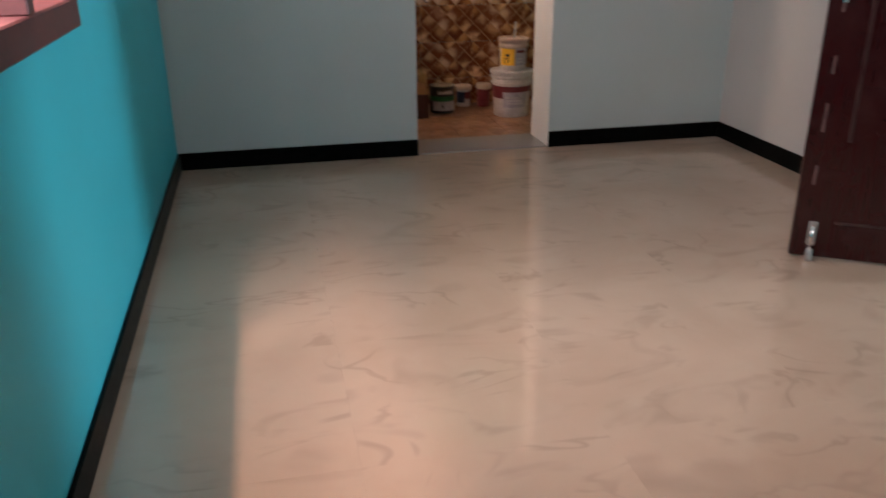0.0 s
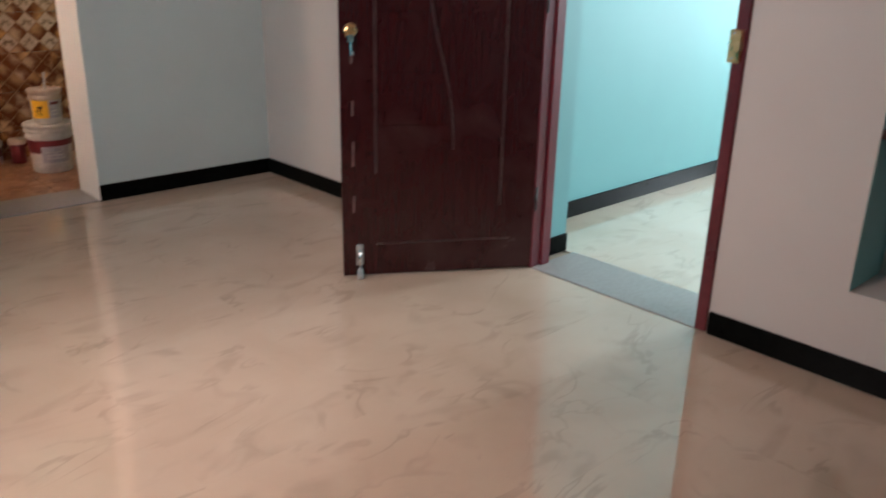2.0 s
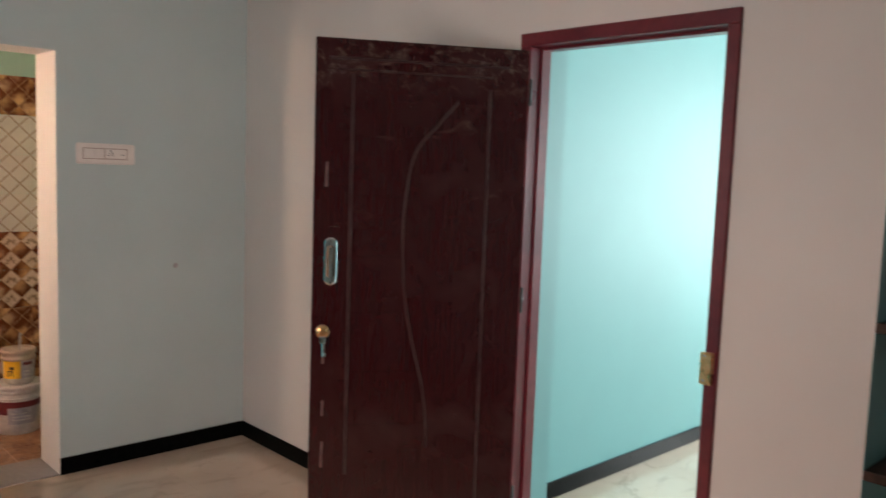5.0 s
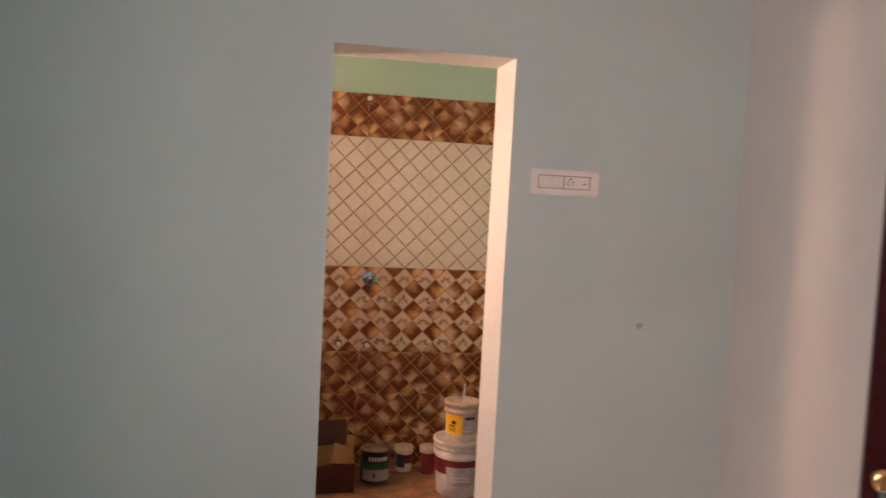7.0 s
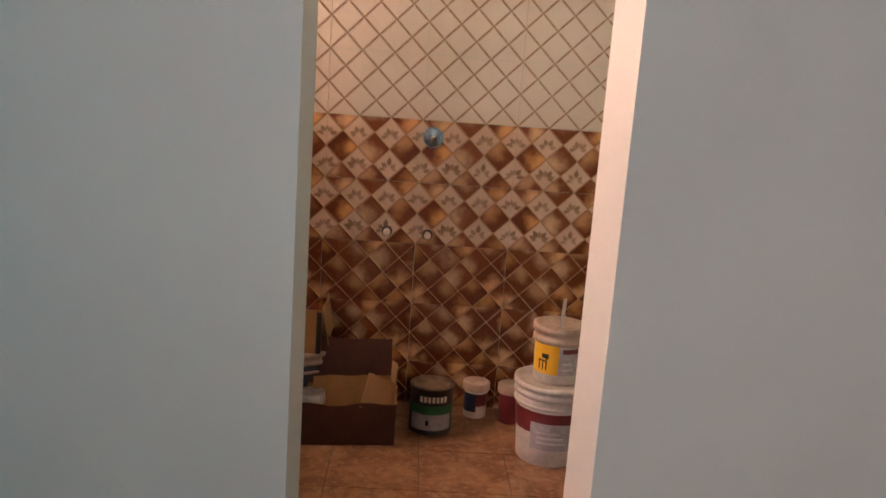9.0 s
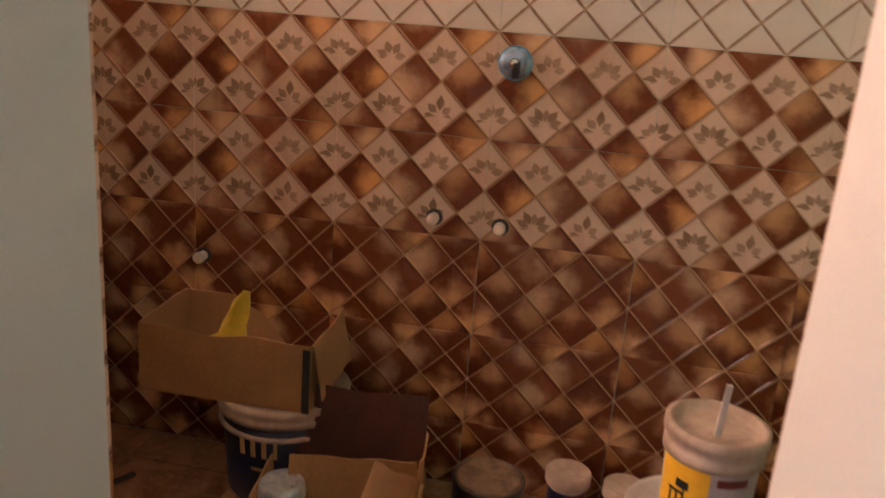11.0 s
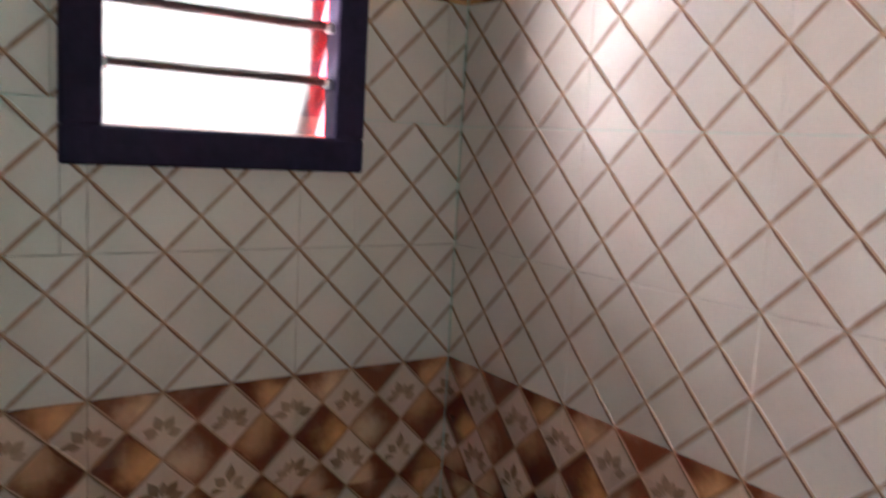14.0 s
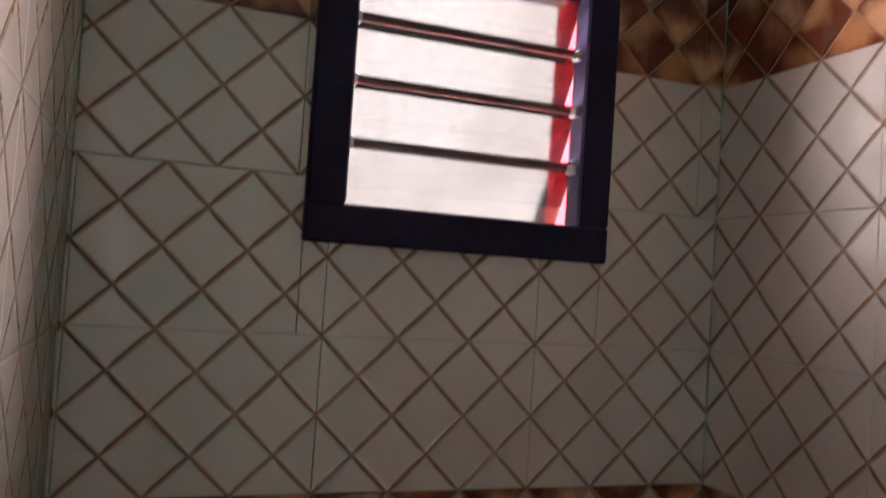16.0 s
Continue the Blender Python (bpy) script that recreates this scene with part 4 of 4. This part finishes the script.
low = thing("cardboard_box", "open dark red-brown printed cardboard box on the floor", "box", stand(-0.672, 1.085, -0.018, 0, 0, 6))
carton(0.38, 0.22, 0.165, M_CARDRED, M_CARD, low)
flap(0.37, 0.18, pose(0, 0.108, 0.163, -14, 0, 0), M_CARDRED, low, "raised back flap")
flap(0.21, 0.12, pose(0.188, 0.0, 0.163, 0, 10, 90), M_CARD, low, "raised side flap")
flap(0.3, 0.16, pose(0.03, -0.03, 0.075, -16, 0, 5), M_CARD, low, "loose pale flap")
flap(0.13, 0.13, pose(0.11, -0.105, 0.13, -28, 24, 12), M_CARDIN, low, "bent pale flap")

red = tin("spray_tin", "red and dark tin with a crumpled foil lid", stand(-0.79, 1.04, -0.014, 3, -2, 0), 0.05, 0.165, M_RED, M_FOIL)
part("cap", lathe([(0.0, 0.14), (0.054, 0.14), (0.056, 0.15), (0.053, 0.175), (0.047, 0.182), (0.03, 0.179), (0.0, 0.18)], 24), M_FOIL, red, "blue-silver foil cover", True)
part("label_panel", band(0.05, 0.02, 0.138, -80, 30), M_TIN, red, "dark label side")
for k in range(3):
    part("print_mark", band(0.0503, 0.05 + 0.03 * k, 0.068 + 0.03 * k, -140, -105, 0.0015), M_PLASTIC, red, "pale print bar")

solid("wood_stick", box(-0.3, -0.012, 0, 0.3, 0.012, 0.016, 0.003), M_STICK, "bare wooden stick lying on the bathroom floor", "stick", "", m=stand(-1.2, 0.92, -0.018, 0, 0, 48))
solid("wood_stick", box(-0.1, -0.008, 0, 0.1, 0.008, 0.01, 0.002), M_DARK, "short dark stick lying on the bathroom floor", "stick", "", m=stand(-1.32, 1.12, -0.018, 0, 0, 62))

# ---- floor and wall tiles, last ----
CACHE = {}


def tile_mesh(key, u0, u1, v0, v1, mat, t=0.008, c=0.0016, flat=False):
    """Tile with a chamfered face towards -y (wall) or +z (flat); shared between alike tiles."""
    k = (key, round(u0, 4), round(u1, 4), round(v0, 4), round(v1, 4))
    if k in CACHE:
        return CACHE[k]
    outer = [(u0, v0), (u1, v0), (u1, v1), (u0, v1)]
    inner = [(u0 + c, v0 + c), (u1 - c, v0 + c), (u1 - c, v1 - c), (u0 + c, v1 - c)]
    vs = []
    for pts, dep in ((outer, t), (outer, c * 0.6), (inner, 0.0)):
        vs += [((u, v, -dep) if flat else (u, dep, v)) for u, v in pts]
    fs = [(8, 9, 10, 11)] + [(a + i, a + (i + 1) % 4, a + 4 + (i + 1) % 4, a + 4 + i) for a in (0, 4) for i in range(4)]
    me = bpy.data.meshes.new(key)
    me.from_pydata(vs, [], fs)
    me.materials.append(mat)
    me.update()
    CACHE[k] = me
    return me


def lay(parent, key, mat, tw, th, i, j, u_lo, u_hi, v_lo, v_hi, m, gap=0.0012, flat=False, holes=()):
    """One tile of a grid, cut to the wall's edges and round a rectangular hole."""
    u0, u1, v0, v1 = i * tw, (i + 1) * tw, j * th, (j + 1) * th
    a0, a1, b0, b1 = max(u0, u_lo), min(u1, u_hi), max(v0, v_lo), min(v1, v_hi)
    if a1 - a0 < 0.006 or b1 - b0 < 0.006:
        return
    rects = [(a0, a1, b0, b1)]
    for h0, h1, k0, k1 in holes:
        out = []
        for r0, r1, s0, s1 in rects:
            if r1 <= h0 or r0 >= h1 or s1 <= k0 or s0 >= k1:
                out.append((r0, r1, s0, s1))
                continue
            if r0 < h0:
                out.append((r0, h0, s0, s1))
            if r1 > h1:
                out.append((h1, r1, s0, s1))
            if s0 < k0:
                out.append((max(r0, h0), min(r1, h1), s0, k0))
            if s1 > k1:
                out.append((max(r0, h0), min(r1, h1), k1, s1))
        rects = out
    for r0, r1, s0, s1 in rects:
        if r1 - r0 < 0.006 or s1 - s0 < 0.006:
            continue
        me = tile_mesh(key, r0 - u0 + gap / 2, r1 - u0 - gap / 2, s0 - v0 + gap / 2, s1 - v0 - gap / 2, mat, c=0.0002 if key == "marble" else 0.0016, flat=flat)
        o = new("tile", me)
        o.parent = parent
        o.matrix_basis = m @ (Matrix.Translation((u0, v0, 0)) if flat else Matrix.Translation((u0, 0, v0)))


Z0 = 1.125 - 5 * TH              # grid origin under the floor line, so that the lowest course is cut
KIND_B = [M_BROWN_B] * 3 + [M_LEAF_B] * 2 + [M_BEIGE_B] * 3 + [M_BROWN_B]
KIND_W = [M_BROWN_W] * 3 + [M_LEAF_W] * 2 + [M_BEIGE_W] * 3 + [M_BROWN_W]
NAMES = ["brown"] * 3 + ["leaf"] * 2 + ["beige"] * 3 + ["brown"]
FLOOR_B = -0.02
TILE_TOP = 9 * TH
# back wall: u runs along +x from a joint
JX = -0.814
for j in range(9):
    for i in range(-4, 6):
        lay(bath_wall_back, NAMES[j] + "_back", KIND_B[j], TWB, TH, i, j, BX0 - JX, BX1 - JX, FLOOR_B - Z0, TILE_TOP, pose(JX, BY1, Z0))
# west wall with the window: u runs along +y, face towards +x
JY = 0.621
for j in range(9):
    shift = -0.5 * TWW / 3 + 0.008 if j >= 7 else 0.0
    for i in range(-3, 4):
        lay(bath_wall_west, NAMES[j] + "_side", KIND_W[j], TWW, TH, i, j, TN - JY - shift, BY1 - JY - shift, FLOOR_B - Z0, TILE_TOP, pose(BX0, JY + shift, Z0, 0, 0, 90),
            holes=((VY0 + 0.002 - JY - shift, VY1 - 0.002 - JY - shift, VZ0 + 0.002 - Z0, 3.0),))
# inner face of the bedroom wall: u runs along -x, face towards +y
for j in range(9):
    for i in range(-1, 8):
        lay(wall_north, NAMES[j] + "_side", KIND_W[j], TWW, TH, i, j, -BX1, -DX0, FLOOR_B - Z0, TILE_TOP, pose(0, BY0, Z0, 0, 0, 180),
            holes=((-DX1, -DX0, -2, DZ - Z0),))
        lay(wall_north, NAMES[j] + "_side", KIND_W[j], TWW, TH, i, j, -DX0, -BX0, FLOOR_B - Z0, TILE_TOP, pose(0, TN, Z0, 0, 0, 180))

# polished floor tiles, 0.6 m
for i in range(6):
    for j in range(9):
        lay(floor, "marble", M_MARBLE, 0.6, 0.6, i, j, 0, EX - WX, 0, -SY, pose(WX, SY, 0), 0.0001, True)
for i in range(13):
    for j in range(5):
        lay(hall_floor, "marble", M_MARBLE, 0.6, 0.6, i, j, 0, HALL_E + 0.2 - eo, 0, HALL_N - HALL_S, pose(eo, HALL_S, 0), 0.0001, True)
for i in range(9):
    for j in range(5):
        lay(bath_floor, "rustic", M_BFLOOR, 0.3, 0.3, i, j, 0, BX1 - BX0, 0, BY1 - BY0, pose(BX0, BY0, -0.018), 0.003, True)
